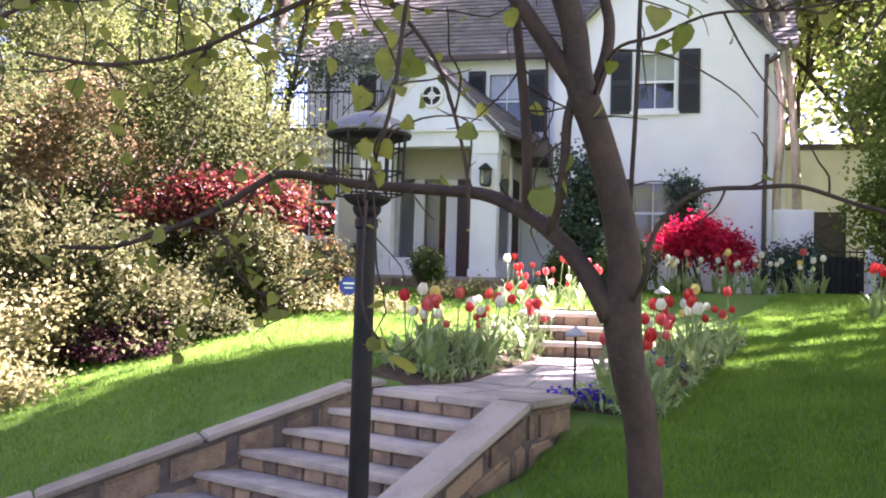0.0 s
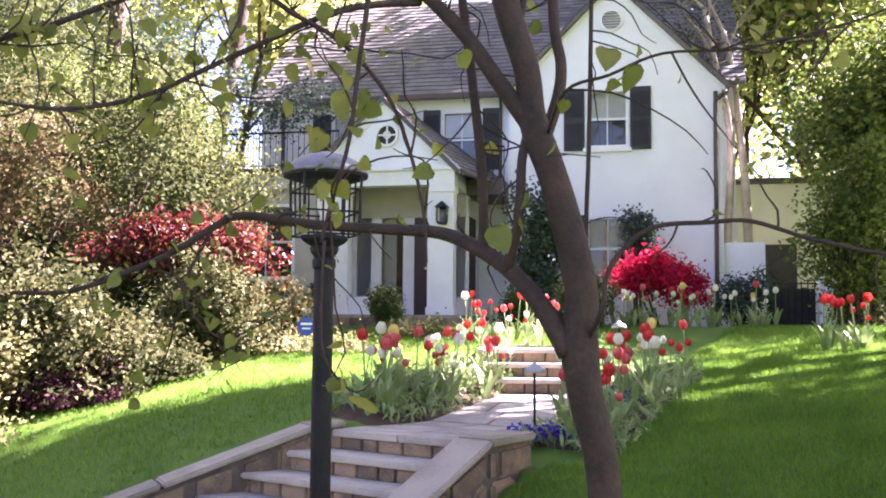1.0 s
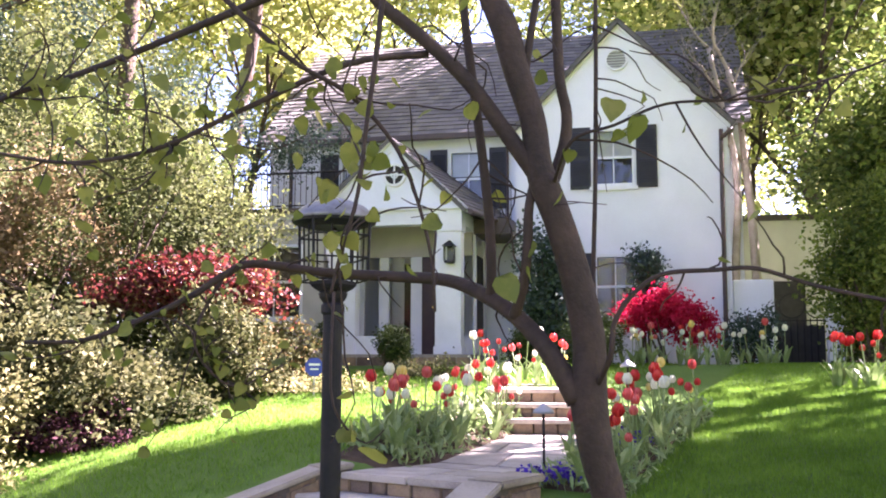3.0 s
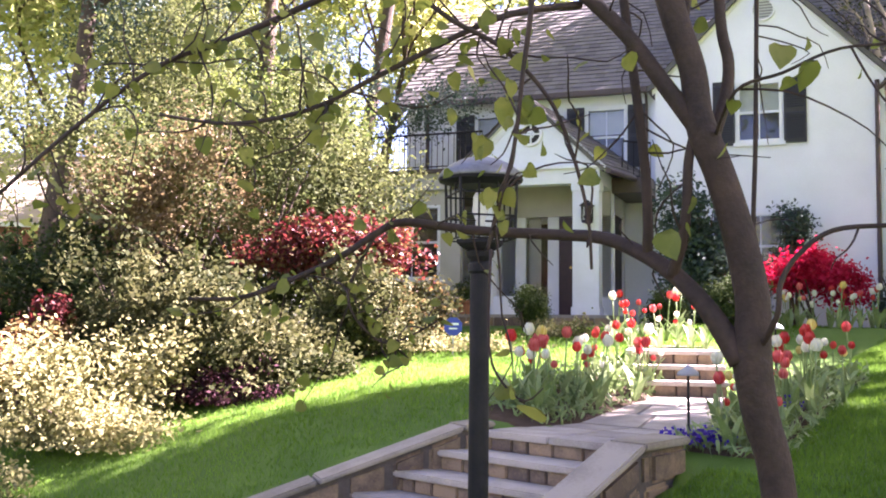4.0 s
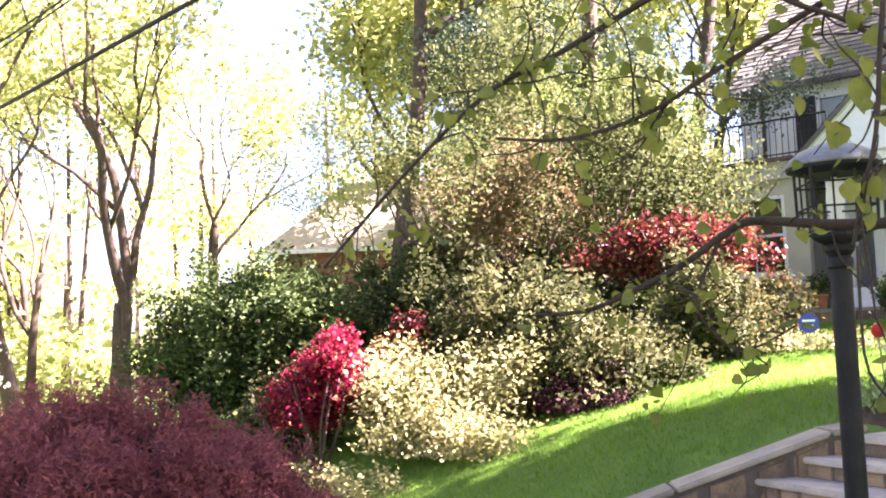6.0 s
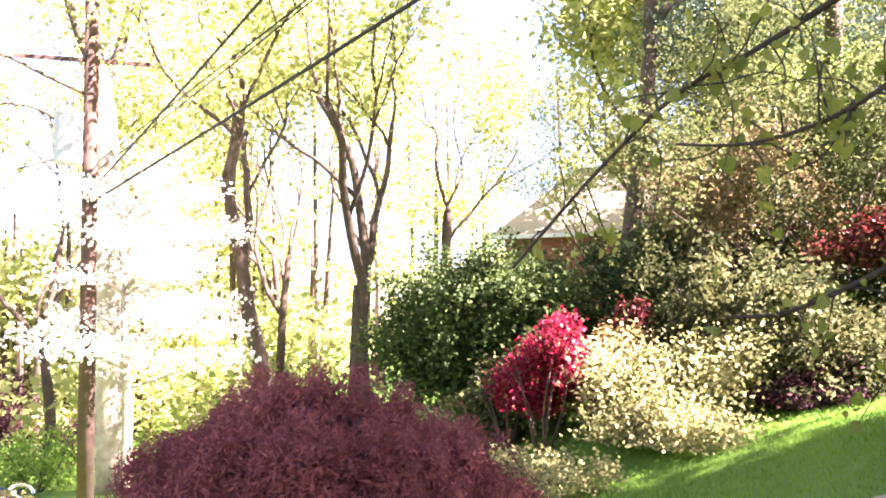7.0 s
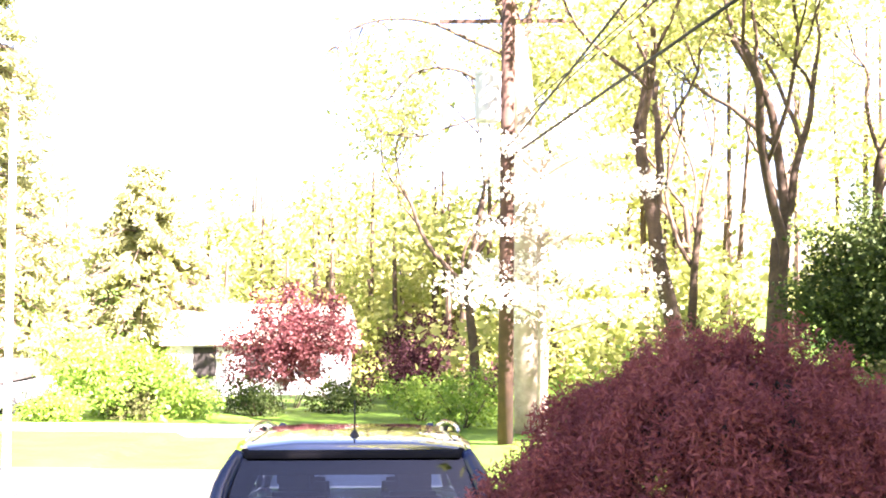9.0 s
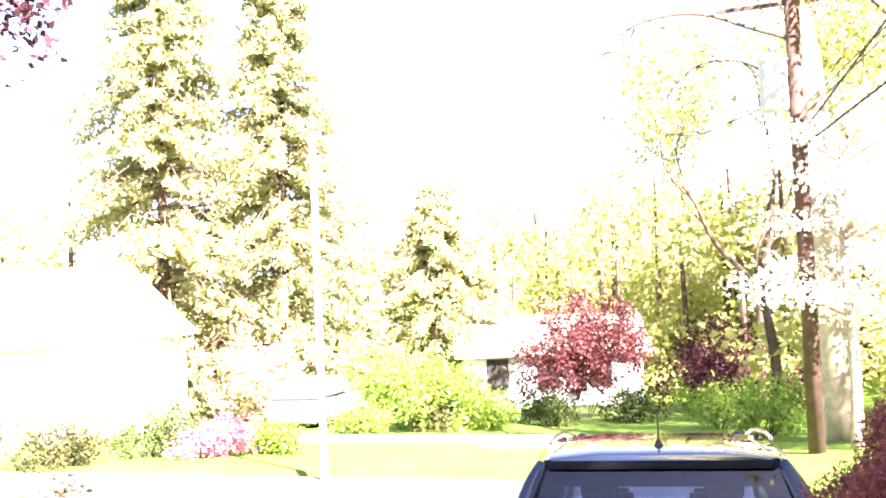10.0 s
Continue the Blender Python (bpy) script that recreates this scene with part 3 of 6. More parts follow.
downpipe([(1.50, GV - 0.06, 7.30), (1.42, GV - 0.12, 7.22), (1.30, GV - 0.10, 7.08), (1.28, GV - 0.06, 6.9), (1.26, GV - 0.06, 2.2)])
downpipe([(-8.55, EV - 0.04, 7.5), (-8.55, MV - 0.06, 7.25), (-8.55, MV - 0.06, 5.5)])
downpipe([(-3.35, EV - 0.04, 7.5), (-3.35, MV - 0.06, 7.25), (-3.35, MV - 0.06, 5.3)], 0.03)

# porch with its own gable
PU0, PU1, PA, PE, PT = -6.76, -3.82, -5.29, 5.45, 6.83
FL = 2.58
porch_floor = M().box(-7.0, PV - 0.25, 1.7, -3.6, MV, FL).put("porch_floor", BLUESTONE, house, bevel=0.015)
for i in range(12):
    M().box(-7.0 + 0.285 * i, PV - 0.275, FL - 0.3, -7.0 + 0.285 * i + 0.27, PV - 0.25, FL - 0.06).put("base_stone", STONE, house, bevel=0.01)
M().box(PU0, PV, 5.15, PU1, PV + 0.3, PE).put("entablature", TRIM, house, bevel=0.01)
M().box(PU1 - 0.3, PV + 0.3, 5.15, PU1, MV, PE).put("entablature", TRIM, house, bevel=0.01)
M().box(PU0 + 0.02, PV + 0.3, 5.30, PU1 - 0.3, MV, 5.36).put("porch_ceiling", CREAM, house)
M().prism([(PU0, PV + 0.02, PE), (PU1, PV + 0.02, PE), (PU1, PV + 0.22, PE), (PU0, PV + 0.22, PE)],
          [(PA - 0.01, PV + 0.02, PT), (PA + 0.01, PV + 0.02, PT), (PA + 0.01, PV + 0.22, PT), (PA - 0.01, PV + 0.22, PT)]).put("pediment", WHITE, house)
for sgn, x in ((1, PU1 + 0.12), (-1, PU0 - 0.12)):
    M().prism([(x, PV - 0.06, PE - 0.1), (PA, PV - 0.06, PT - 0.02), (PA, PV + 0.02, PT - 0.02), (x, PV + 0.02, PE - 0.1)][::sgn * -1],
              [(x, PV - 0.06, PE + 0.02), (PA, PV - 0.06, PT + 0.12), (PA, PV + 0.02, PT + 0.12), (x, PV + 0.02, PE + 0.02)][::sgn * -1]).put("rake_board", TRIM, house)
roof_plane((PU1 + 0.12, PV - 0.1, PE - 0.04), (GX0 + 0.02, MV - 0.02, PE), (PA, PV - 0.1, PT + 0.12), (-5.41, MV - 0.02, 7.24), 14, "porch_roof", house, 5)
roof_plane((PU0 - 0.2, MV - 0.02, PE - 0.08), (PU0 - 0.2, PV - 0.1, PE - 0.08), (-5.41, MV - 0.02, 7.24), (PA, PV - 0.1, PT + 0.12), 12, "porch_roof", house, 6)
M().tube([(PU1 + 0.20, PV - 0.12, PE - 0.09), (GX0 + 0.04, MV - 0.06, PE - 0.06)], 0.055, 10).put("gutter", FASCIA, house)
for sgn, x in ((1, PU1 - 0.30), (-1, PU0 + 0.30)):
    M().prism([(x, PV - 0.012, PE + 0.09), (PA, PV - 0.012, PT - 0.19), (PA, PV + 0.018, PT - 0.19), (x, PV + 0.018, PE + 0.09)][::sgn * -1],
              [(x, PV - 0.012, PE + 0.13), (PA, PV - 0.012, PT - 0.15), (PA, PV + 0.018, PT - 0.15), (x, PV + 0.018, PE + 0.13)][::sgn * -1]).put("moulding", TRIM, house)
M().box(PU0 - 0.06, PV - 0.07, PE - 0.01, PU1 + 0.08, PV + 0.018, PE + 0.05).put("cornice", TRIM, house, bevel=0.008)
ocu = M().lathe([(0.19, 0.0), (0.19, 0.06), (0.235, 0.06), (0.25, 0.03), (0.25, 0.0)], 28).put("round_window", TRIM, house)
ocu.matrix_basis = pose(-5.20, PV + 0.018, 6.17, 90, 0, 0)
M().lathe([(0.19, 0.004), (0.19, 0.012)], 28).put("pane", DARK, ocu)
M().box(-0.19, -0.014, 0.013, 0.19, 0.014, 0.05).box(-0.014, -0.19, 0.013, 0.014, 0.19, 0.049).put("muntin", TRIM, ocu)
M().lathe([(0.052, 0.012), (0.052, 0.055), (0.078, 0.055), (0.078, 0.012)], 16).put("ring", TRIM, ocu)


def column(u0, u1, v0, v1):
    c = M().box(u0, v0, FL, u1, v1, 5.15).put("column", TRIM, house, bevel=0.008)
    M().box(u0 - 0.025, v0 - 0.025, FL, u1 + 0.025, v1 + 0.025, FL + 0.16).put("column_base", TRIM, c, bevel=0.01)
    M().box(u0 - 0.025, v0 - 0.025, 5.0, u1 + 0.025, v1 + 0.025, 5.149).put("capital", TRIM, c, bevel=0.01)


column(-4.36, -3.84, PV + 0.02, PV + 0.36)
column(-6.32, -6.0, PV + 0.02, PV + 0.34)
M().box(-5.99, PV + 0.04, FL, -5.5, PV + 0.3, FL + 0.36).put("porch_parapet", TRIM, house, bevel=0.01)
column(-4.1, -3.84, MV - 0.3, MV - 0.01)
# glazed front of the porch
for u, w in ((-6.30, 0.10), (-5.88, 0.22), (-5.18, 0.24), (-4.62, 0.12)):
    M().box(u, PV + 1.3, FL, u + w, PV + 1.4, 4.65).put("mullion", TRIM, house, bevel=0.006)
M().box(-6.44, PV + 1.28, 4.65, -3.86, PV + 1.44, 5.30).put("transom", CREAM, house, bevel=0.006)
for a, b in ((-6.20, -5.88), (-5.66, -5.18)):
    M().box(a, PV + 1.33, FL, b, PV + 1.37, FL + 0.25).put("kick_panel", TRIM, house, bevel=0.005)
    M().box(a, PV + 1.345, FL + 0.25, b, PV + 1.35, 4.65).put("pane", PANE, house).visible_shadow = False
M().box(-5.62, PV + 1.45, FL + 0.1, -5.36, PV + 1.46, 4.65).put("curtain", CREAM, house)
door = M().box(-4.94, PV + 1.30, FL + 0.01, -4.62, PV + 1.36, 4.64).put("door", mat("dark_door", (0.03, 0.012, 0.014), (0.05, 0.02, 0.02), rough=0.4, bump=0.05), house, "dark front door", bevel=0.008)
M().tube([(-4.68, PV + 1.26, FL + 1.0), (-4.68, PV + 1.30, FL + 1.0)], 0.03, 10).put("door_knob", mat("brass", (0.5, 0.35, 0.12), rough=0.3, metal=1.0, bump=0), door)
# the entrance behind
# flat dark sheet painted as the entrance's indoor shade, no room behind
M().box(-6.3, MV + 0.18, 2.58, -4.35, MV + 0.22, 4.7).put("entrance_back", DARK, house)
M().box(-6.3, MV + 0.02, 2.58, -5.8, MV + 0.1, 4.7).put("curtain", CREAM, house)
M().box(-5.2, MV + 0.02, 2.58, -4.8, MV + 0.1, 4.7).put("curtain", CREAM, house)
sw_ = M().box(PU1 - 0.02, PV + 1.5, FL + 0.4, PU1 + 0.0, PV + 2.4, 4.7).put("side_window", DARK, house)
M().box(PU1 - 0.04, PV + 1.4, FL, PU1 + 0.02, PV + 1.5, 5.15).box(PU1 - 0.04, PV + 2.4, FL, PU1 + 0.02, PV + 2.5, 5.15).put("frame", TRIM, sw_)
M().box(PU1 - 0.25, PV + 1.5, FL, PU1 - 0.03, PV + 2.8, FL + 0.4).put("side_wall", TRIM, house)
# wall lantern on the column
wl = part("wall_lantern", M().box(-4.10, PV - 0.01, 4.35, -3.98, PV + 0.02, 4.75).mesh("wall_lantern", IRON, bevel=0.004), house)
M().prism([(-4.12, PV - 0.2, 4.40), (-3.96, PV - 0.2, 4.40), (-3.96, PV - 0.04, 4.40), (-4.12, PV - 0.04, 4.40)],
          [(-4.14, PV - 0.22, 4.68), (-3.94, PV - 0.22, 4.68), (-3.94, PV - 0.02, 4.68), (-4.14, PV - 0.02, 4.68)]).put("lantern_glass", PANE, wl)
M().prism([(-4.17, PV - 0.25, 4.68), (-3.91, PV - 0.25, 4.68), (-3.91, PV - 0.0, 4.68), (-4.17, PV - 0.0, 4.68)],
          [(-4.06, PV - 0.14, 4.80), (-4.02, PV - 0.14, 4.80), (-4.02, PV - 0.10, 4.80), (-4.06, PV - 0.10, 4.80)]).put("lantern_roof", IRON, wl)
M().box(-4.13, PV - 0.21, 4.36, -3.95, PV - 0.03, 4.40).put("lantern_base", IRON, wl)
for x in (-4.14, -3.955):
    for y in (PV - 0.215, PV - 0.035):
        M().box(x, y, 4.40, x + 0.015, y + 0.015, 4.68).put("lantern_bar", IRON, wl)
# sunroom wing with a flat roof and a balcony rail
SV = PV + 0.15
wall_with_holes("sunroom_wall", -10.4, PU0, 1.7, 5.15, SV + 0.1, SV + 0.3, [(-10.0, -8.8, 3.3, 4.85), (-8.5, -7.2, 3.3, 4.85)], house, CREAM)
for a, b in ((-10.0, -8.8), (-8.5, -7.2)):
    window(a, b, 3.3, 4.85, SV + 0.1, 0.0, (False, False))
M().box(-10.55, SV, 5.15, PU0 - 0.2, MV, 5.5).put("fascia", CREAM, house, bevel=0.01)
M().box(-10.65, SV - 0.1, 5.5, PU0 - 0.15, MV, 5.58).put("flat_roof", FASCIA, house, bevel=0.01)
M().box(-10.4, SV + 0.3, 1.7, -10.2, MV + 3, 5.15).put("side_wall", WHITE, house)
def railing(p, q, z0, z1):
    p, q = Vector(p), Vector(q)
    rail = M().tube([(p.x, p.y, z1), (q.x, q.y, z1)], 0.022, 8).put("railing", IRON, house)
    M().tube([(p.x, p.y, z0 + 0.08), (q.x, q.y, z0 + 0.08)], 0.014, 6).put("lower_rail", IRON, rail)
    n = max(1, int((q - p).length / 0.12))
    for i in range(n + 1):
        c = p.lerp(q, i / n)
        M().tube([(c.x, c.y, z0), (c.x, c.y, z1)], 0.016 if i % 10 == 0 else 0.009, 6).put("baluster", IRON, rail)
railing((-10.5, SV + 0.1, 0), (-6.3, SV + 0.1, 0), 5.58, 6.35)
railing((PU1 + 0.2, MV - 1.6, 0), (-3.1, MV - 1.2, 0), 5.4, 6.2)
M().box(PU1, MV - 1.7, 5.1, GX0, MV, 5.42).put("flat_roof", FASCIA, house, bevel=0.01)

# side yard: low white wall, gate and garage
yard = thing("garden_wall", "white painted low garden wall beside the house", "wall", HOUSE, kind="structure")
M().box(GX1 + 0.02, GV + 0.2, 1.6, 2.25, GV + 0.45, 4.15).put("wall", WHITE, yard, bevel=0.02)
M().box(3.25, GV + 0.0, 1.6, 3.54, GV + 0.4, 3.42).put("gate_pier", TRIM, yard, bevel=0.02)
gate = thing("garden_gate", "dark iron garden gate with scrolls", "gate", HOUSE)
for i in range(7):
    M().box(2.27 + 0.138 * i, GV + 0.34, 1.9, 2.27 + 0.138 * i + 0.13, GV + 0.37, 3.2 + 0.02 * (i % 2)).put("board", DARK, gate, bevel=0.004)
for i in range(8):
    M().tube([(2.30 + 0.13 * i, GV + 0.3, 2.2), (2.30 + 0.13 * i, GV + 0.3, 3.35)], 0.012, 6).put("bar", IRON, gate)
for z in (2.4, 3.3):
    M().tube([(2.25, GV + 0.3, z), (3.25, GV + 0.3, z)], 0.016, 6).put("gate_rail", IRON, gate)
for k in range(2):
    M().tube([(2.6 + 0.5 * k + 0.25 * math.cos(a / 3), GV + 0.3, 3.6 + 0.25 * math.sin(a / 3)) for a in range(0, 20)], 0.012, 6).put("scroll", IRON, gate)
garage = thing("garage", "beige stucco garage behind the gate", "garage", HOUSE)
STUCCO = mat("beige_stucco", (0.60, 0.56, 0.48), (0.50, 0.46, 0.39), rough=0.9, scale=2, fine=80, bump=0.3)
M().box(2.0, GV + 5.0, 1.6, 7.5, GV + 10, 6.05).put("wall", STUCCO, garage)
M().box(1.9, GV + 4.9, 6.05, 7.6, GV + 10.1, 6.2).put("roof", FASCIA, garage, bevel=0.02)
M().box(2.4, GV + 4.92, 2.4, 3.5, GV + 4.99, 4.5).put("door", DARK, garage)
brush = thing("brown_fence", "brown board fence beside the lawn", "fence", HOUSE)
FENCEW = mat("weathered_board", (0.24, 0.17, 0.11), (0.15, 0.11, 0.08), rough=0.9, scale=3, fine=40, bump=0.5, obj=0.5)
for i in range(30):
    M().box(3.58 + 0.15 * i, GV - 0.1, 1.8, 3.58 + 0.15 * i + 0.142, GV - 0.07, 3.42 + 0.015 * math.sin(i * 2.3)).put("board", FENCEW, brush, bevel=0.004)

# ---- lamp post ----
LX, LY = -0.32, 4.02
lamp = thing("lamp_post", "black iron lamp post with a barred lantern beside stairs", "lamp post", pose(LX, LY, 0, 0, 0, 20))
M().lathe([(0.075, 0.3), (0.075, 0.62), (0.048, 0.70), (0.043, 0.78), (0.040, 2.54), (0.048, 2.55), (0.048, 2.58), (0.040, 2.59), (0.055, 2.61), (0.060, 2.63), (0.04, 2.64)], 20).put("post", IRON, lamp)
M().lathe([(0.04, 2.625), (0.085, 2.65), (0.10, 2.665), (0.10, 2.68)], 4).put("lantern_base", IRON, lamp)
c0, c1, z0, z1 = 0.113, 0.118, 2.68, 2.935
for sx, sy in ((1, 1), (1, -1), (-1, 1), (-1, -1)):
    M().tube([(sx * c0, sy * c0, z0), (sx * c1, sy * c1, z1)], 0.006, 6).put("corner_bar", IRON, lamp)
for k, (ax, ay, bx, by) in enumerate(((1, 1, -1, 1), (-1, 1, -1, -1), (-1, -1, 1, -1), (1, -1, 1, 1))):
    for i in (0, 1, 2):
        t = i * 0.36
        c = c0 + (c1 - c0) * t + 0.002
        z = z0 + (z1 - z0) * t
        M().tube([(ax * c, ay * c, z), (bx * c, by * c, z)], 0.004, 6).put("cross_bar", IRON, lamp)
    for t in (0.33, 0.67):
        M().tube([((ax + (bx - ax) * t) * c0, (ay + (by - ay) * t) * c0, z0), ((ax + (bx - ax) * t) * c1, (ay + (by - ay) * t) * c1, z1)], 0.004, 6).put("upright_bar", IRON, lamp)
HOOD = mat("weathered_hood", (0.24, 0.24, 0.25), (0.12, 0.12, 0.125), rough=0.45, metal=0.3, scale=12, fine=60, bump=0.2, dist=0.004)
lr = M().lathe([(0.150, 2.925), (0.172, 2.93), (0.174, 2.942), (0.160, 2.962), (0.125, 2.99), (0.075, 3.012), (0.03, 3.024), (0.004, 3.028)], 28).put("lantern_hood", HOOD, lamp, "weathered grey domed hood", smooth=True)
M().lathe([(0.110, 2.90), (0.172, 2.918), (0.176, 2.930), (0.149, 2.932)], 28).put("hood_rim", IRON, lr)
M().tube([(0, 0, 2.64), (0, 0, 2.91)], 0.010, 10).put("lantern_stem", IRON, lamp)
M().lathe([(0.02, 2.68), (0.02, 2.76), (0.035, 2.80), (0.03, 2.86), (0.01, 2.89)], 12).put("bulb", mat("frosted_bulb", (0.8, 0.8, 0.76), rough=0.4, bump=0), lamp, smooth=True)

# ---- the small tree in front ----
def leaf_set(rng, pts, n, reach):
    """Leaf places scattered along a line of points, hanging close to it."""
    P = np.array(pts, dtype=float)
    seg = rng.integers(0, len(P) - 1, n)
    t = rng.uniform(0, 1, n)[:, None]
    return P[seg] * (1 - t) + P[seg + 1] * t + rng.normal(size=(n, 3)) * reach


redbud = thing("redbud_tree", "young redbud tree with smooth brown bark and heart-shaped leaves", "tree")
m = M()
m.tube([(0.60, 2.60, 0.45), (0.575, 2.63, 1.3), (0.545, 2.65, 1.90), (0.502, 2.65, 2.10), (0.482, 2.65, 2.25), (0.487, 2.65, 2.36), (0.480, 2.65, 2.44), (0.448, 2.65, 2.59), (0.403, 2.65, 2.74), (0.368, 2.65, 2.83), (0.350, 2.65, 2.90), (0.336, 2.65, 3.02), (0.294, 2.65, 3.15), (0.26, 2.65, 3.28), (0.20, 2.65, 3.44), (0.12, 2.65, 3.8), (0.05, 2.68, 4.2)],
       [0.064, 0.052, 0.045, 0.047, 0.052, 0.046, 0.045, 0.043, 0.041, 0.042, 0.038, 0.036, 0.037, 0.040, 0.034, 0.026, 0.016], 14, 4)
trunk = m.put("trunk", BARK, redbud, smooth=True)
LIMB_LINES = [
    ("limb", [(0.455, 2.65, 2.24), (0.38, 2.68, 2.37), (0.30, 2.75, 2.47), (0.21, 2.83, 2.54), (0.11, 2.93, 2.59), (-0.04, 3.04, 2.61), (-0.28, 3.12, 2.63), (-0.51, 3.15, 2.66), (-0.60, 3.13, 2.62), (-0.70, 3.11, 2.55), (-0.81, 3.08, 2.49), (-1.0, 3.03, 2.41), (-1.16, 2.97, 2.40)], 0.036, 0.006),
    ("limb", [(0.355, 2.65, 2.85), (0.256, 2.66, 2.991), (0.165, 2.67, 3.121), (0.049, 2.68, 3.242), (-0.084, 2.69, 3.355), (-0.159, 2.69, 3.42), (-0.4, 2.7, 3.55)], 0.028, 0.017),
    ("stem", [(0.31, 2.65, 3.12), (0.33, 2.65, 3.25), (0.355, 2.65, 3.42), (0.37, 2.65, 3.7)], 0.014, 0.009),
    ("stem", [(0.23, 2.81, 2.53), (0.23, 2.78, 2.61), (0.22, 2.77, 2.79), (0.19, 2.77, 3.05), (0.15, 2.77, 3.38), (0.13, 2.77, 3.7)], 0.017, 0.013),
    ("stem", [(0.29, 2.74, 2.47), (0.31, 2.68, 2.56), (0.32, 2.66, 2.66), (0.325, 2.66, 2.77), (0.345, 2.67, 2.86)], 0.017, 0.013),
    ("stem", [(0.385, 2.68, 2.82), (0.43, 2.70, 2.95), (0.44, 2.70, 3.05), (0.42, 2.70, 3.17), (0.41, 2.70, 3.5)], 0.020, 0.015),
    ("stem", [(0.60, 3.0, 2.1), (0.61, 3.23, 2.55), (0.62, 3.23, 2.93), (0.63, 3.23, 3.42), (0.63, 3.22, 3.8)], 0.009, 0.007),
    ("branch", [(0.50, 2.62, 2.28), (0.52, 2.53, 2.36), (0.53, 2.53, 2.44), (0.57, 2.52, 2.51), (0.65, 2.50, 2.57), (0.78, 2.47, 2.58), (0.88, 2.43, 2.58), (1.02, 2.38, 2.53), (1.2, 2.29, 2.48)], 0.009, 0.005),
    ("branch", [(0.39, 2.66, 2.82), (0.41, 2.45, 2.91), (0.52, 2.43, 2.95), (0.65, 2.40, 3.0), (0.84, 2.34, 3.0), (1.06, 2.25, 3.04), (1.17, 2.20, 3.08)], 0.006, 0.003),
    ("branch", [(-0.62, 2.50, 3.42), (-0.34, 2.46, 3.14), (-0.17, 2.48, 3.04), (-0.05, 2.49, 2.91), (0.01, 2.49, 2.77), (0.05, 2.49, 2.61), (0.06, 2.49, 2.47)], 0.009, 0.004),
    ("branch", [(-0.05, 2.32, 3.5), (-0.09, 2.28, 3.08), (-0.11, 2.28, 2.92), (-0.13, 2.28, 2.74), (-0.17, 2.28, 2.59), (-0.19, 2.28, 2.5)], 0.009, 0.004),
    ("branch", [(0.04, 2.70, 3.22), (-0.18, 2.58, 3.15), (-0.47, 2.54, 3.0), (-0.67, 2.50, 2.89), (-0.86, 2.44, 2.84), (-1.03, 2.37, 2.85)], 0.012, 0.004),
    ("branch", [(-0.3, 2.71, 3.44), (-0.82, 2.9, 3.29), (-1.02, 2.84, 3.18), (-1.21, 2.77, 3.08), (-1.43, 2.67, 2.86), (-1.67, 2.54, 2.56)], 0.014, 0.005),
    ("branch", [(-0.60, 3.13, 2.62), (-0.67, 3.12, 2.48), (-0.68, 3.11, 2.39), (-0.62, 3.13, 2.30), (-0.54, 3.14, 2.27), (-0.40, 3.16, 2.34)], 0.008, 0.003),
]
rng = np.random.default_rng(11)
leafpts = []
for name, pts, r0, r1 in LIMB_LINES:
    n = len(pts)
    limb = M().tube(pts, [r0 + (r1 - r0) * (i / (n - 1)) ** 0.55 for i in range(n)], 10 if r0 > 0.015 else 6, 5).put(name, BARK, redbud, smooth=True)
    # side twigs, crooked
    tw = M()
    count = int(3 + sum((Vector(b) - Vector(a)).length for a, b in zip(pts, pts[1:])) * (12 if r0 < 0.02 else 7))
    for _ in range(count):
        k = int(rng.integers(1, n - 1)) if n > 2 else 0
        p = Vector(pts[k]).lerp(Vector(pts[k + 1]), float(rng.uniform()))
        if (p.z < 2.3 and p.x > 0.3) or (p.x > -0.15 and rng.uniform() < 0.55):
            continue
        d = Vector(rng.normal(size=3)).normalized()
        d.y *= 0.5
        ln = float(rng.uniform(0.10, 0.45))
        q, line = p.copy(), [tuple(p)]
        for j in range(4):
            d = (d + Vector(rng.normal(size=3)) * 0.45 + Vector((0, 0, -0.12))).normalized()
            q = q + d * ln / 4
            line.append(tuple(q))
        tw.tube(line, [0.0034, 0.003, 0.0025, 0.002, 0.0012], 5, 2)
        leafpts.append(leaf_set(rng, line, int(rng.integers(0, 2) if p.x > -0.1 else rng.integers(2, 8)), 0.03))
    if tw.v:
        tagged(tw.put("twig_growth", BARK, limb, smooth=True), kind="stuff")
leafpts = np.concatenate(leafpts)


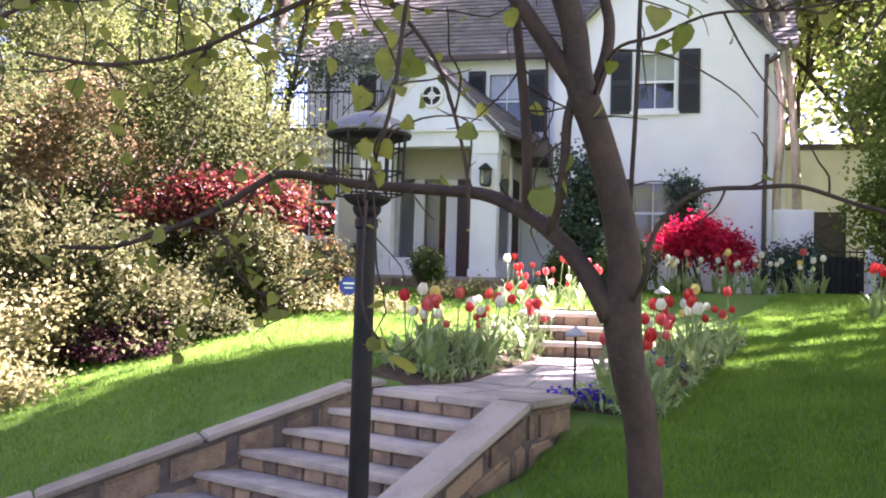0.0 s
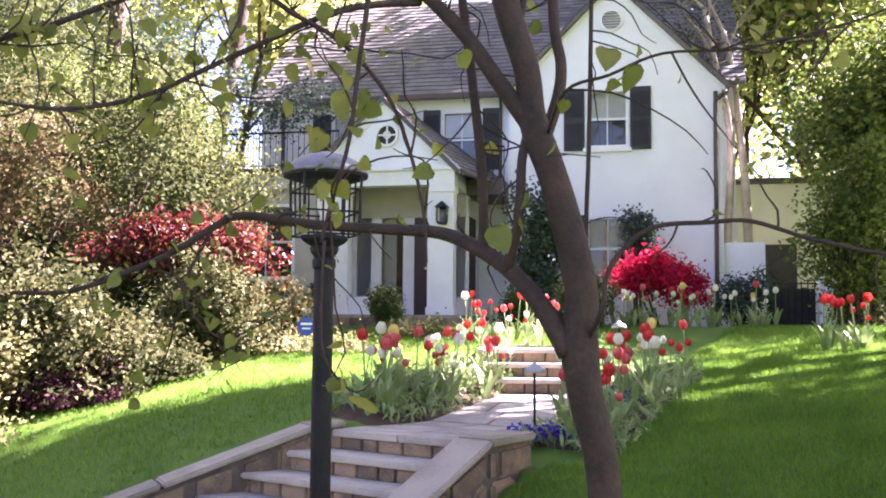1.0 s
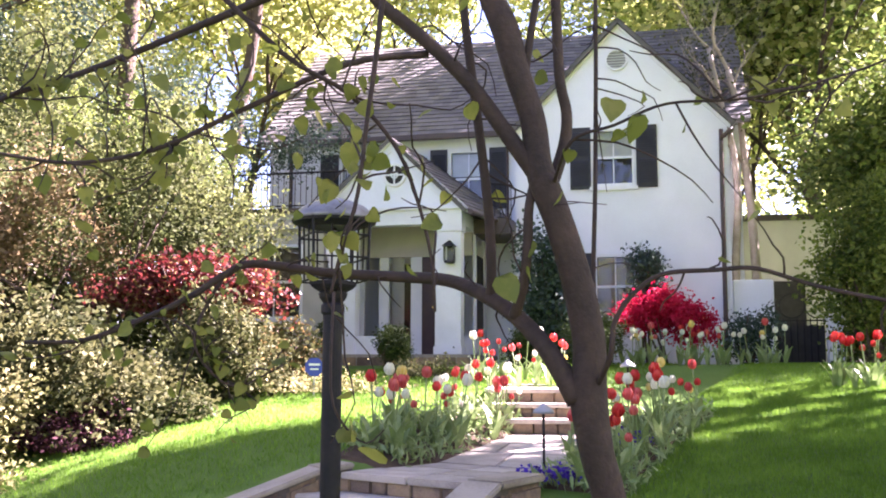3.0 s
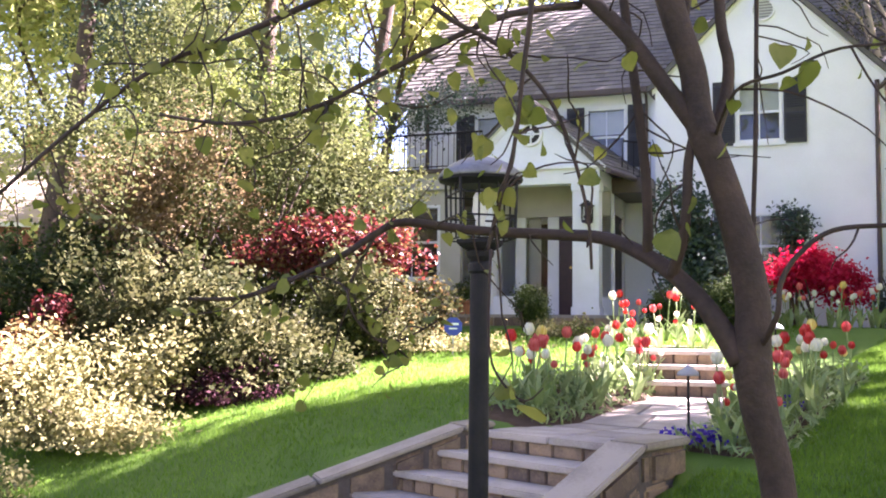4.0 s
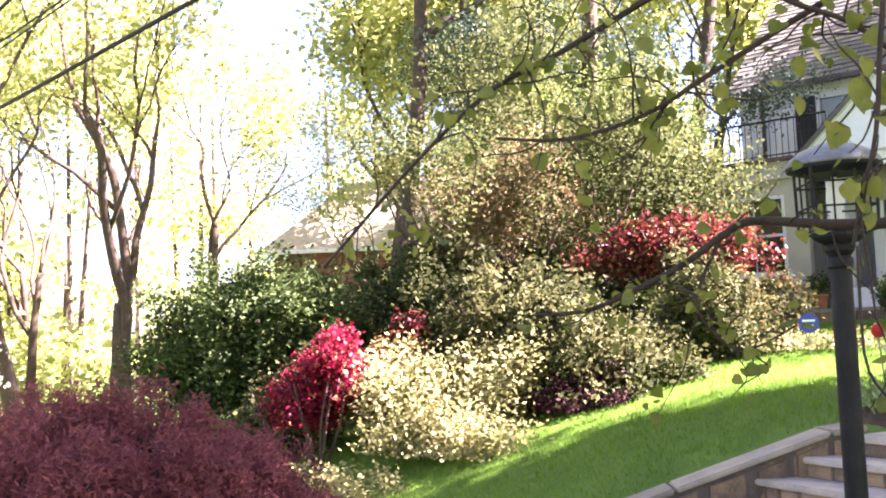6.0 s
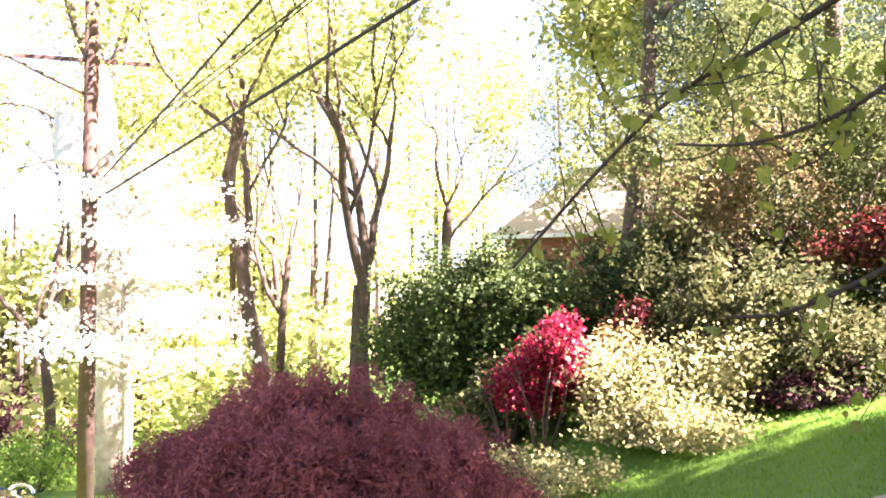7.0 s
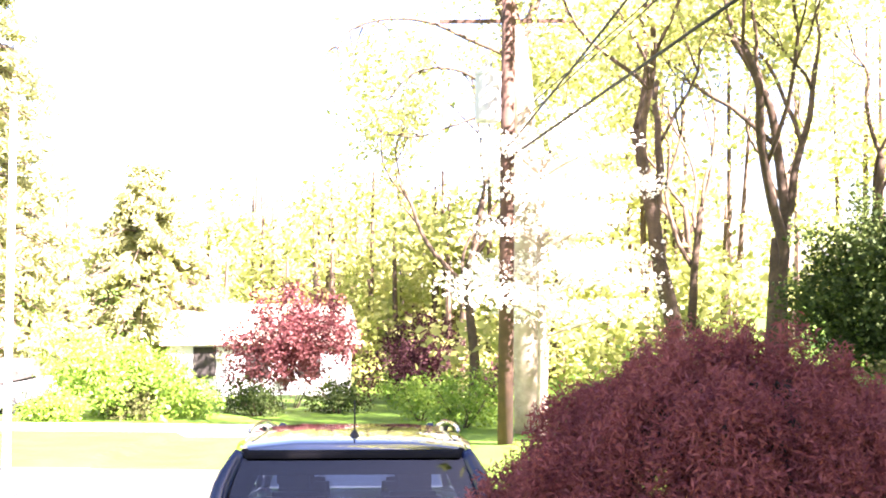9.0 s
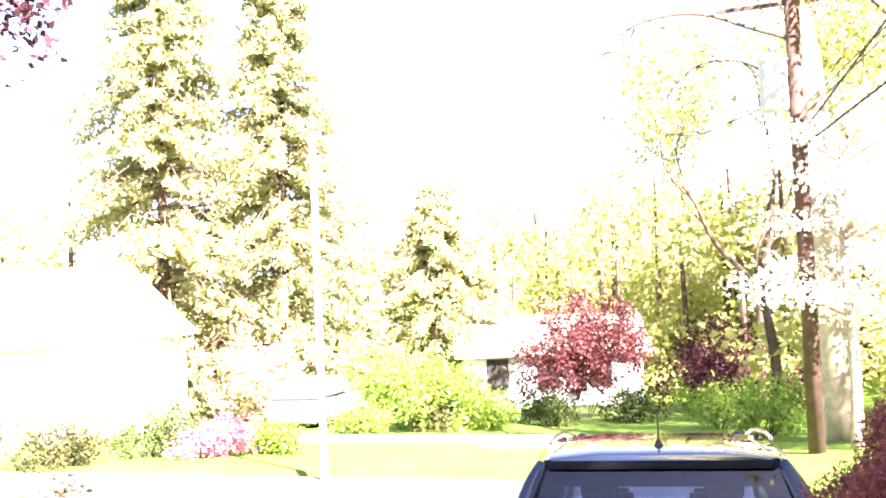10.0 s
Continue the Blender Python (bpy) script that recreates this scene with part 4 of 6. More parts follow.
def heart_leaves(name, pts, size, material, rng, parent):
    """Broad heart-shaped leaves with a folded midrib, hanging from short stalks."""
    out = [(0, 0), (0.30, -0.12), (0.50, 0.10), (0.48, 0.38), (0.30, 0.68), (0, 1.0)]
    m = M()
    for p in pts:
        d = Vector((rng.normal() * 0.7, rng.normal() * 0.7, -0.8 + rng.normal() * 0.45)).normalized()
        s = d.cross(Vector(rng.normal(size=3))).normalized()
        nrm = s.cross(d)
        L = size * float(rng.uniform(0.5, 1.25))
        k = len(m.v)
        for x, y in out:
            m.v.append(tuple(Vector(p) + d * y * L + nrm * (-0.12 * y * y) * L))
        for sg in (1, -1):
            base = len(m.v)
            for x, y in out[1:5]:
                m.v.append(tuple(Vector(p) + d * y * L + s * sg * x * L + nrm * (0.22 * x - 0.12 * y * y) * L))
            for i in range(5):
                a, b = k + i, k + i + 1
                e = [a, b] + ([base + i] if i < 4 else []) + ([base + i - 1] if i > 0 else [])
                m.f.append(tuple(e if sg > 0 else e[::-1]))
    ob = m.put(name, material, parent, smooth=True)
    return tagged(ob, kind="stuff")


near_twig = [(-0.18, 2.24, 2.5), (-0.18, 2.19, 2.28), (-0.15, 2.20, 2.20), (-0.10, 2.20, 2.16), (-0.06, 2.20, 2.19)]
M().tube(near_twig, [0.004, 0.003, 0.003, 0.002, 0.0015], 6, 3).put("twig", BARK, redbud, smooth=True)
big = [(-0.14, 2.2, 2.19), (-0.07, 2.2, 2.14), (-0.13, 2.18, 2.2), (0.23, 2.39, 2.55), (0.37, 2.37, 2.76), (0.50, 2.35, 2.99), (0.54, 2.34, 2.93), (0.56, 2.35, 2.95), (0.50, 2.35, 2.90), (0.41, 2.47, 2.89), (-0.15, 2.4, 2.88), (-0.09, 2.4, 2.88),
       (-0.20, 2.39, 2.78), (-0.01, 2.4, 2.58), (-0.28, 2.38, 2.85), (-0.45, 2.36, 2.96), (-0.87, 2.24, 2.51)]
heart_leaves("large_leaves", big, 0.060, LEAVES["redbud"], np.random.default_rng(5), redbud)
heart_leaves("leaves", leafpts, 0.041, LEAVES["redbud"], rng, redbud)


# ---- shrubs and trees ----
def shrub(name, label, c, r, clumps, per, spread, size, kind, seed, stems=6, base=None, flat=0.35, aspect=0.6, shell=0.5, droop=0.0, category="shrub", extra=()):
    rng = np.random.default_rng(seed)
    b = gz(c[0], c[1]) if base is None else base
    t = thing(name, label, category)
    st = M()
    for i in range(stems):
        a = rng.uniform(0, 6.28)
        e = (c[0] + math.cos(a) * r[0] * 0.6, c[1] + math.sin(a) * r[1] * 0.6, c[2] + r[2] * float(rng.uniform(-0.1, 0.6)))
        mid = ((c[0] + e[0]) / 2 + float(rng.normal()) * 0.06, (c[1] + e[1]) / 2 + float(rng.normal()) * 0.06, (b + e[2]) / 2)
        st.tube([(c[0] + math.cos(a) * 0.08, c[1] + math.sin(a) * 0.08, b - 0.05), mid, e], [0.03, 0.02, 0.008], 6, 3)
    tagged(st.put("stem_growth", OAKBARK, t, smooth=True), kind="stuff")
    pts = lumps(rng, c, r, clumps, per, spread, shell, flat)
    pts = pts[pts[:, 2] > b + 0.02]
    tagged(part("foliage", cloud_mesh("foliage", pts, size, LEAVES[kind], rng, aspect=aspect, droop=droop), t), kind="stuff")
    for k2, share, sz in extra:
        q = pts[rng.uniform(size=len(pts)) < share] + rng.normal(size=3) * 0.01
        tagged(part("blossom", cloud_mesh("blossom", q, sz, LEAVES[k2], rng), t), kind="stuff")
    return t


def tree(name, label, x, y, h, r, seed, leaf, n_leaf, size, fork=0.3, spread=0.5, levels=4, lean=(0, 0), z=None, bark=OAKBARK, clump=0.35, droop=0.0, twigs=True):
    rng = random.Random(seed)
    nr = np.random.default_rng(seed)
    z = gz(x, y) if z is None else z
    t = thing(name, label, "tree")
    m, tips = M(), []

    def grow(p, d, ln, rad, lev):
        line, rr = [p.copy()], [rad]
        q = p.copy()
        wave = 0.06 if lev == 0 else 0.19
        for i in range(6):
            d = (d + Vector((rng.gauss(0, 1), rng.gauss(0, 1), rng.gauss(0, 0.6))) * wave + Vector((0, 0, 0.05))).normalized()
            q = q + d * ln / 6
            line.append(q.copy())
            rr.append(rad * (1 - 0.075 * (i + 1)))
        m.tube(line, rr, 9 if lev == 0 else 6 if lev < 3 else 4, 2 if lev < 2 else 1)
        if lev >= 2:
            tips.extend(line[3:])
        if lev < levels:
            for k in range(rng.choice((2, 3, 3)) if lev else 3):
                a = rng.uniform(0, 6.28)
                side = Vector((math.cos(a), math.sin(a), 0))
                nd = (d * 1.0 + side * spread * rng.uniform(0.5, 1.6) + Vector((0, 0, 0.15 - droop))).normalized()
                at = rng.choice((3, 4, 5, 6)) if lev else (4, 5, 6)[k]
                grow(line[at], nd, ln * rng.uniform(0.55, 0.85) if lev else h * (1 - fork) * rng.uniform(0.32, 0.48), rr[at] * rng.uniform(0.5, 0.8), lev + 1)

    grow(Vector((x, y, z - 0.1)), Vector((lean[0], lean[1], 1)).normalized(), h * fork, r, 0)
    m.put("trunk", bark, t, smooth=True)
    if n_leaf:
        T = np.array([tuple(p) for p in tips])
        pick = T[nr.integers(0, len(T), n_leaf)]
        tagged(part("crown", cloud_mesh("crown", pick + nr.normal(size=(n_leaf, 3)) * clump, size, LEAVES[leaf], nr), t), kind="stuff")
    return t


# the weeping maple mound close by
def weeping_maple():
    t = thing("weeping_maple", "low mounded weeping maple with fine maroon leaves", "shrub")
    rng = np.random.default_rng(21)
    c = np.array((-2.77, 2.77, 1.25))
    b = gz(c[0], c[1])
    R = np.array((1.01, 1.01, 1.0))
    st = M()
    for i in range(46):
        a = rng.uniform(0, 6.28)
        k = rng.uniform(0.3, 0.95)
        top = c + np.array((math.cos(a) * k * 0.45, math.sin(a) * k * 0.45, 0.80 - 0.25 * k * k))
        e = c + np.array((math.cos(a) * k, math.sin(a) * k, 0.50 - 0.75 * k * k))
        st.tube([(c[0], c[1], b), (c[0] + 0.02, c[1], c[2] - 0.1), tuple(top), tuple(e)], [0.05, 0.04, 0.014, 0.005], 6, 4)
    tagged(st.put("limb_growth", BARK, t, smooth=True), kind="stuff")
    n = 1500
    d = rng.normal(size=(n, 3))
    d /= np.linalg.norm(d, axis=1)[:, None]
    d[:, 2] = np.where(d[:, 2] < -0.3, -d[:, 2], d[:, 2])
    k = rng.uniform(0.78, 1.0, n) * (1 + 0.03 * np.sin(d[:, 0] * 9 + 1) * np.cos(d[:, 1] * 8) + 0.055 * np.sin(d[:, 2] * 24 + 2.0 * np.sin(d[:, 0] * 4) + 1.5 * np.sin(d[:, 1] * 5)))
    k *= 1 - 0.16 * np.abs(d[:, 2]) * np.sqrt(1 - d[:, 2] ** 2)
    cc = c + d * k[:, None] * R
    per = 150
    hang = np.repeat(cc, per, axis=0)
    f = rng.uniform(0, 1, len(hang))[:, None]
    out = np.repeat(d, per, axis=0) * np.array((1, 1, 0))
    pts = hang + out * f * 0.12 + np.array((0, 0, -0.15)) * f * f + rng.normal(size=hang.shape) * 0.026
    pts = pts[pts[:, 2] > b + 0.12]
    tagged(part("foliage", cloud_mesh("foliage", pts, 0.033, LEAVES["maroon"], rng, aspect=0.22, droop=0.6), t), kind="stuff")


weeping_maple()

# border along the lawn
shrub("crimson_azalea", "crimson flowering azalea in the border", (-7.85, 12.1, 1.72), (0.80, 0.7, 0.80), 130, 70, 0.09, 0.075, "magenta", 31, shell=0.3, flat=0.75, extra=(("orange", 0.10, 0.075),))
shrub("crimson_azalea", "small crimson azalea higher in the border", (-7.1, 13.3, 2.35), (0.35, 0.3, 0.45), 26, 60, 0.08, 0.08, "red", 28, shell=0.3)
shrub("bronze_shrub", "bronze shrub behind the azalea", (-7.3, 12.8, 1.5), (0.7, 0.6, 0.9), 60, 70, 0.11, 0.09, "orange", 30, shell=0.3)
PALE = "sunlit cream-variegated shrub at the lawn edge"
shrub("variegated_shrub", PALE, (-5.6, 11.65, 0.95), (1.4, 0.8, 0.62), 105, 110, 0.17, 0.075, "pale", 32, shell=0.2)
shrub("variegated_shrub", PALE, (-6.5, 12.1, 1.5), (0.72, 0.6, 0.95), 62, 110, 0.17, 0.075, "pale", 23, shell=0.2)
shrub("variegated_shrub", PALE, (-5.2, 12.4, 1.75), (0.95, 0.6, 0.62), 48, 110, 0.17, 0.075, "pale", 22, shell=0.2)
shrub("olive_shrub", "olive green border shrub flecked with cream", (-4.4, 12.9, 1.8), (1.1, 0.9, 1.2), 190, 70, 0.11, 0.09, "olive", 33, shell=0.25, extra=(("pale", 0.10, 0.08),))
shrub("olive_shrub", "olive green border shrub flecked with cream", (-2.8, 14.6, 2.2), (1.0, 0.8, 1.1), 160, 70, 0.11, 0.09, "olive", 29, shell=0.25, extra=(("pale", 0.12, 0.08),))
shrub("olive_shrub", "olive green border shrub in shade", (-5.6, 13.6, 2.3), (1.5, 0.9, 1.4), 220, 70, 0.13, 0.10, "olive", 34, shell=0.25)
shrub("olive_shrub", "olive green border shrub in shade", (-3.4, 13.4, 1.5), (1.0, 0.7, 0.9), 150, 70, 0.11, 0.09, "olive", 35, shell=0.25)
shrub("olive_shrub", "olive green border shrub in shade", (-8.8, 12.6, 1.2), (1.0, 0.8, 1.0), 120, 70, 0.12, 0.09, "olive", 27, shell=0.25)
shrub("bronze_shrub", "bronze and yellow spring shrub", (-2.2, 15.4, 2.35), (0.9, 0.7, 0.85), 90, 70, 0.10, 0.08, "olive", 36, shell=0.3, extra=(("orange", 0.3, 0.08),))
shrub("low_groundcover", "low pale groundcover at the lawn edge", (-1.5, 14.7, 1.85), (1.3, 0.7, 0.35), 110, 60, 0.09, 0.07, "pale", 37, stems=3)
shrub("low_groundcover", "low pale groundcover at the lawn edge", (0.3, 15.9, 2.05), (1.0, 0.6, 0.3), 90, 60, 0.08, 0.06, "olive", 26, stems=3)
shrub("low_groundcover", "low pale groundcover at the lawn edge", (-6.9, 10.4, 0.55), (1.1, 0.7, 0.4), 110, 60, 0.09, 0.07, "pale", 38, stems=3)
# barberry widened and darkened to double as deep shade beneath the shrubs
shrub("purple_shrub", "dark purple barberry, also standing for deep border shade", (-4.3, 12.55, 1.45), (0.95, 0.45, 0.5), 120, 70, 0.07, 0.06, "darkplum", 39, shell=0.3)
shrub("clipped_hedge", "tall dark green clipped hedge", (-10.2, 14.4, 2.1), (2.5, 1.4, 1.75), 460, 80, 0.15, 0.10, "dark", 40, flat=0.2, category="hedge", shell=0.4)
shrub("clipped_hedge", "tall dark green clipped hedge", (-7.6, 16.4, 2.3), (2.4, 1.4, 1.5), 330, 80, 0.15, 0.10, "dark", 41, flat=0.2, category="hedge", shell=0.4)
shrub("japanese_maple", "spreading scarlet Japanese maple before the sunroom", (-3.0, 15.0, 3.5), (1.85, 0.6, 0.62), 110, 80, 0.13, 0.085, "red", 42, flat=0.6, shell=0.2, category="tree", extra=(("orange", 0.25, 0.085),))
shrub("crimson_maple", "small crimson Japanese maple by the gable window", (4.9, 18.5, 3.3), (0.92, 0.7, 0.50), 100, 80, 0.10, 0.08, "crimson", 43, flat=0.5)
for i, (x, y, z, rx, rz) in enumerate(((-4.7, 16.3, 3.2, 1.2, 1.1), (-6.3, 16.4, 3.5, 1.3, 1.3), (-3.3, 17.5, 3.9, 0.9, 0.7), (-7.9, 17.2, 3.6, 1.2, 1.2))):
    shrub("understorey_shrub", "dull green loose shrub in the border shade", (x, y, z), (rx, 0.8, rz), 120, 70, 0.15, 0.08, "shaded", 170 + i, shell=0.15)
shrub("holly_bush", "tall blue-green holly against the white wall", (2.75, 19.2, 3.8), (0.75, 0.6, 1.75), 190, 60, 0.12, 0.10, "holly", 44, flat=0.1)
shrub("holly_bush", "blue-green holly around the lower window", (4.75, 19.65, 4.1), (0.35, 0.25, 0.6), 30, 60, 0.10, 0.08, "holly", 45)
shrub("rose_bush", "loose green rose bush by the downpipe", (6.3, 18.3, 3.0), (0.6, 0.5, 0.75), 60, 45, 0.10, 0.08, "holly", 46)
shrub("topiary_ball", "clipped boxwood ball before the porch", (-0.33, 17.48, 2.65), (0.40, 0.40, 0.42), 170, 70, 0.05, 0.04, "dark", 47, flat=0.3)
shrub("topiary_ball", "clipped boxwood ball beside the path", (2.0, 17.3, 2.65), (0.36, 0.36, 0.42), 150, 70, 0.05, 0.04, "dark", 48, flat=0.3)
shrub("boxwood", "dark rounded boxwood by the entrance", (3.3, 16.9, 2.65), (0.55, 0.45, 0.55), 170, 70, 0.07, 0.045, "dark", 49, flat=0.3)
shrub("driveway_shrub", "dense green shrub beside the gate", (8.2, 17.2, 3.9), (1.05, 0.9, 1.75), 230, 60, 0.15, 0.10, "green", 24, shell=0.3)
shrub("ivy_bank", "shaded green bank beside the lawn", (8.9, 15.6, 2.4), (1.4, 1.2, 0.8), 150, 60, 0.12, 0.09, "olive", 25)

# ---- trees behind and around ----
tree("oak_tree", "tall straight oak behind the hedge", -9.95, 18.5, 17, 0.22, 51, "spring", 8000, 0.16, fork=0.62, spread=0.55, clump=0.7, lean=(0.02, 0.0))
tree("oak_tree", "tall straight oak behind the border", -6.1, 19.2, 18, 0.21, 56, "spring", 5000, 0.16, fork=0.66, spread=0.5, clump=0.7)
tree("oak_tree", "tall straight oak behind the border", -4.6, 22.4, 18, 0.19, 57, "spring", 5000, 0.16, fork=0.66, spread=0.5, clump=0.7)
tree("woodland_tree", "tall forked tree with thin new leaves", -18.6, 19.5, 19, 0.36, 52, "spring", 6500, 0.20, fork=0.22, spread=0.38, clump=0.4, z=-0.6)
tree("woodland_tree", "leaning tall tree with thin new leaves", -17.8, 16.0, 17, 0.24, 53, "spring", 6000, 0.20, fork=0.40, spread=0.45, clump=0.4, z=-0.6, lean=(-0.10, -0.08))
k = 0
for x, y, h, lf in ((-27, 24, 22, "spring"), (-33, 30, 22, "spring"), (-24, 30, 20, "spring"), (-40, 22, 22, "spring"), (-15, 30, 21, "spring"), (-11, 36, 23, "spring"), (-7, 31, 20, "spring"),
                    (-4, 37, 23, "spring"), (1, 40, 24, "spring"), (6, 37, 22, "spring"), (11, 33, 20, "spring"), (-13, 24, 17, "spring"), (-30, 17, 17, "spring"), (-45, 30, 22, "spring"), (-36, 38, 24, "spring"), (16, 30, 20, "spring"), (-9.0, 27, 18, "spring"), (-5.2, 28, 17, "spring"), (-2.0, 32, 20, "spring")):
    tree("woodland_tree", "tall backlit tree with yellow-green spring leaves", x, y, h, 0.20 + 0.01 * (k % 5), 60 + k, lf, 10500 if x > -14 else 5200, 0.24, fork=0.30 + 0.04 * (k % 4), spread=0.48, clump=0.5)
    k += 1
# understorey along the west side of the house
for i, (x, y, h, lf, n) in enumerate(((-8.2, 20.5, 8.5, "shaded", 4500), (-5.4, 19.9, 7.0, "green", 5000), (-6.6, 21.0, 8.0, "holly", 8000), (-7.0, 22.5, 9.5, "spring", 6000), (-12.4, 22.5, 8.5, "spring", 2500), (-5.6, 17.6, 5.6, "shaded", 6500), (-7.2, 17.6, 6.4, "green", 5000), (-5.0, 15.4, 5.8, "shaded", 4500), (-3.9, 16.6, 4.6, "shaded", 3500), (-6.4, 15.6, 4.6, "rust", 3600))):
    tree("understorey_tree", "leafy understorey tree behind the border shrubs", x, y, h, 0.08, 130 + i, lf, int(n * 2.4), 0.085, fork=0.2, spread=0.6, clump=0.24)
tree("holly_tree", "broad leafy tree beside the driveway", 10.4, 19.2, 7.5, 0.16, 91, "green", 30000, 0.145, fork=0.2, spread=0.7, clump=0.55)
tree("shade_tree", "leafy tree beside the house", 11.0, 24.5, 19.0, 0.24, 92, "green", 15000, 0.24, fork=0.30, spread=0.55, clump=0.8)
tree("shade_tree", "leafy tree beside the lawn", 13.0, 21.0, 8.0, 0.20, 93, "green", 14000, 0.20, fork=0.25, spread=0.55, clump=0.7)
tree("shade_tree", "leafy tree beside the lawn", 13.5, 27.5, 21.0, 0.24, 95, "green", 15000, 0.26, fork=0.25, spread=0.55, clump=0.8)
PALEBARK = mat("pale_bark", (0.45, 0.38, 0.30), (0.25, 0.2, 0.16), rough=0.8, scale=5, bump=0.4)
tree("crepe_myrtle", "pale smooth trunk of a crepe myrtle by the house", 6.95, 20.6, 9.5, 0.10, 94, "olive", 400, 0.09, fork=0.75, spread=0.35, clump=0.4, bark=PALEBARK)
tree("crepe_myrtle", "pale smooth trunk of a crepe myrtle by the house", 7.25, 20.9, 9.5, 0.08, 96, "olive", 400, 0.09, fork=0.7, spread=0.35, clump=0.4, bark=PALEBARK)
tree("crepe_myrtle", "pale smooth trunk of a crepe myrtle by the house", 7.55, 20.7, 9.5, 0.12, 98, "olive", 400, 0.09, fork=0.7, spread=0.35, clump=0.4, bark=PALEBARK)
for x, y, sd in ((9.6, 29.0, 99), (12.4, 31.0, 100)):
    tree("woodland_tree", "tall backlit tree with yellow-green spring leaves", x, y, 15.0, 0.2, sd, "spring", 13000, 0.26, fork=0.18, spread=0.6, clump=0.9)
# unseen tall trees, inferred from shade; crowns placed to shadow kerb and near lawn
def broad_tree(x, y, h, r, seed, clumps=132, per=46, off=(0, 0)):
    rng = np.random.default_rng(seed)
    t = thing("street_tree", "unseen tall broad tree placed to shade kerb and lawn", "tree")
    z = gz(x, y)
    m = M().tube([(x, y, z - 0.1), (x + 0.1, y, z + h * 0.35), (x, y + 0.1, z + h * 0.65)], [0.26, 0.21, 0.15], 10, 3)
    for i in range(9):
        a = i * 0.7 + rng.uniform(-0.2, 0.2)
        k = rng.uniform(0.5, 0.95)
        m.tube([(x, y, z + h * (0.45 + 0.02 * i)), (x + math.cos(a) * r * 0.4 * k, y + math.sin(a) * r * 0.4 * k, z + h * 0.72), (x + math.cos(a) * r * k, y + math.sin(a) * r * k, z + h * rng.uniform(0.78, 0.95))], [0.11, 0.07, 0.02], 6, 3)
    m.put("trunk", OAKBARK, t, smooth=True)
    pts = lumps(rng, (x + off[0], y + off[1], z + h * 0.85), (r * 1.15, r * 1.15, h * 0.17), clumps, per, 0.55, shell=0.1)
    tagged(part("crown", cloud_mesh("crown", pts, 0.30, LEAVES["spring"], rng), t), kind="stuff")


for i, (x, y, r, n) in enumerate(((5.2, 6.4, 3.4, 132), (8.6, 10.6, 3.5, 118), (12.4, 9.6, 3.4, 140), (9.4, 4.6, 3.5, 160), (15.8, 8.6, 3.4, 140), (11.6, 13.8, 2.4, 60), (15.4, 12.6, 2.8, 50), (18.6, 11.0, 3.0, 132))):
    broad_tree(x, y, 12.5, r, 150 + i, n)
# crowns shifted off their trunks to shape the shadows on road and lawn
broad_tree(3.6, 3.4, 12.5, 3.2, 154, off=(-2.6, 1.2))
broad_tree(8.0, 9.6, 12.5, 2.5, 161, 150, 46, off=(-1.1, 2.7))
broad_tree(10.0, 12.6, 12.5, 1.7, 162, 60, 46, off=(-1.0, 1.2))
broad_tree(16.5, 16.5, 13.0, 3.0, 158, 24, 40)


def dogwood(x, y, seed):
    rng = np.random.default_rng(seed)
    t = thing("dogwood_tree", "flowering dogwood with tiers of white blossom", "tree")
    z = gz(x, y)
    m = M().tube([(x, y, z - 0.1), (x + 0.1, y, z + 2), (x - 0.1, y, z + 4), (x, y, z + 6.8)], [0.14, 0.12, 0.08, 0.03], 8, 3)
    pts, leaf = [], []
    for i in range(36):
        f = rng.uniform(0.40, 1.0)
        a = rng.uniform(0, 6.28)
        L = (1.0 - 0.4 * abs(f - 0.55)) * rng.uniform(1.2, 2.9)
        z0 = z + 6.8 * f
        e = np.array((x + math.cos(a) * L, y + math.sin(a) * L, z0 + rng.uniform(-0.2, 0.5)))
        m.tube([(x, y, z0 - 0.5), ((x + e[0]) / 2, (y + e[1]) / 2, z0 - 0.1), tuple(e)], [0.04, 0.025, 0.008], 5, 3)
        k = int(170 * L)
        s = rng.uniform(0.25, 1.05, k)[:, None]
        q = np.array((x, y, z0)) * (1 - s) + e * s + rng.normal(size=(k, 3)) * (0.34, 0.34, 0.14)
        pts.append(q)
    m.put("trunk", PALEBARK, t, smooth=True)
    tagged(part("blossom", cloud_mesh("blossom", np.concatenate(pts), 0.11, LEAVES["blossom"], rng, aspect=0.9), t), kind="stuff")


dogwood(-19.2, 12.7, 97)


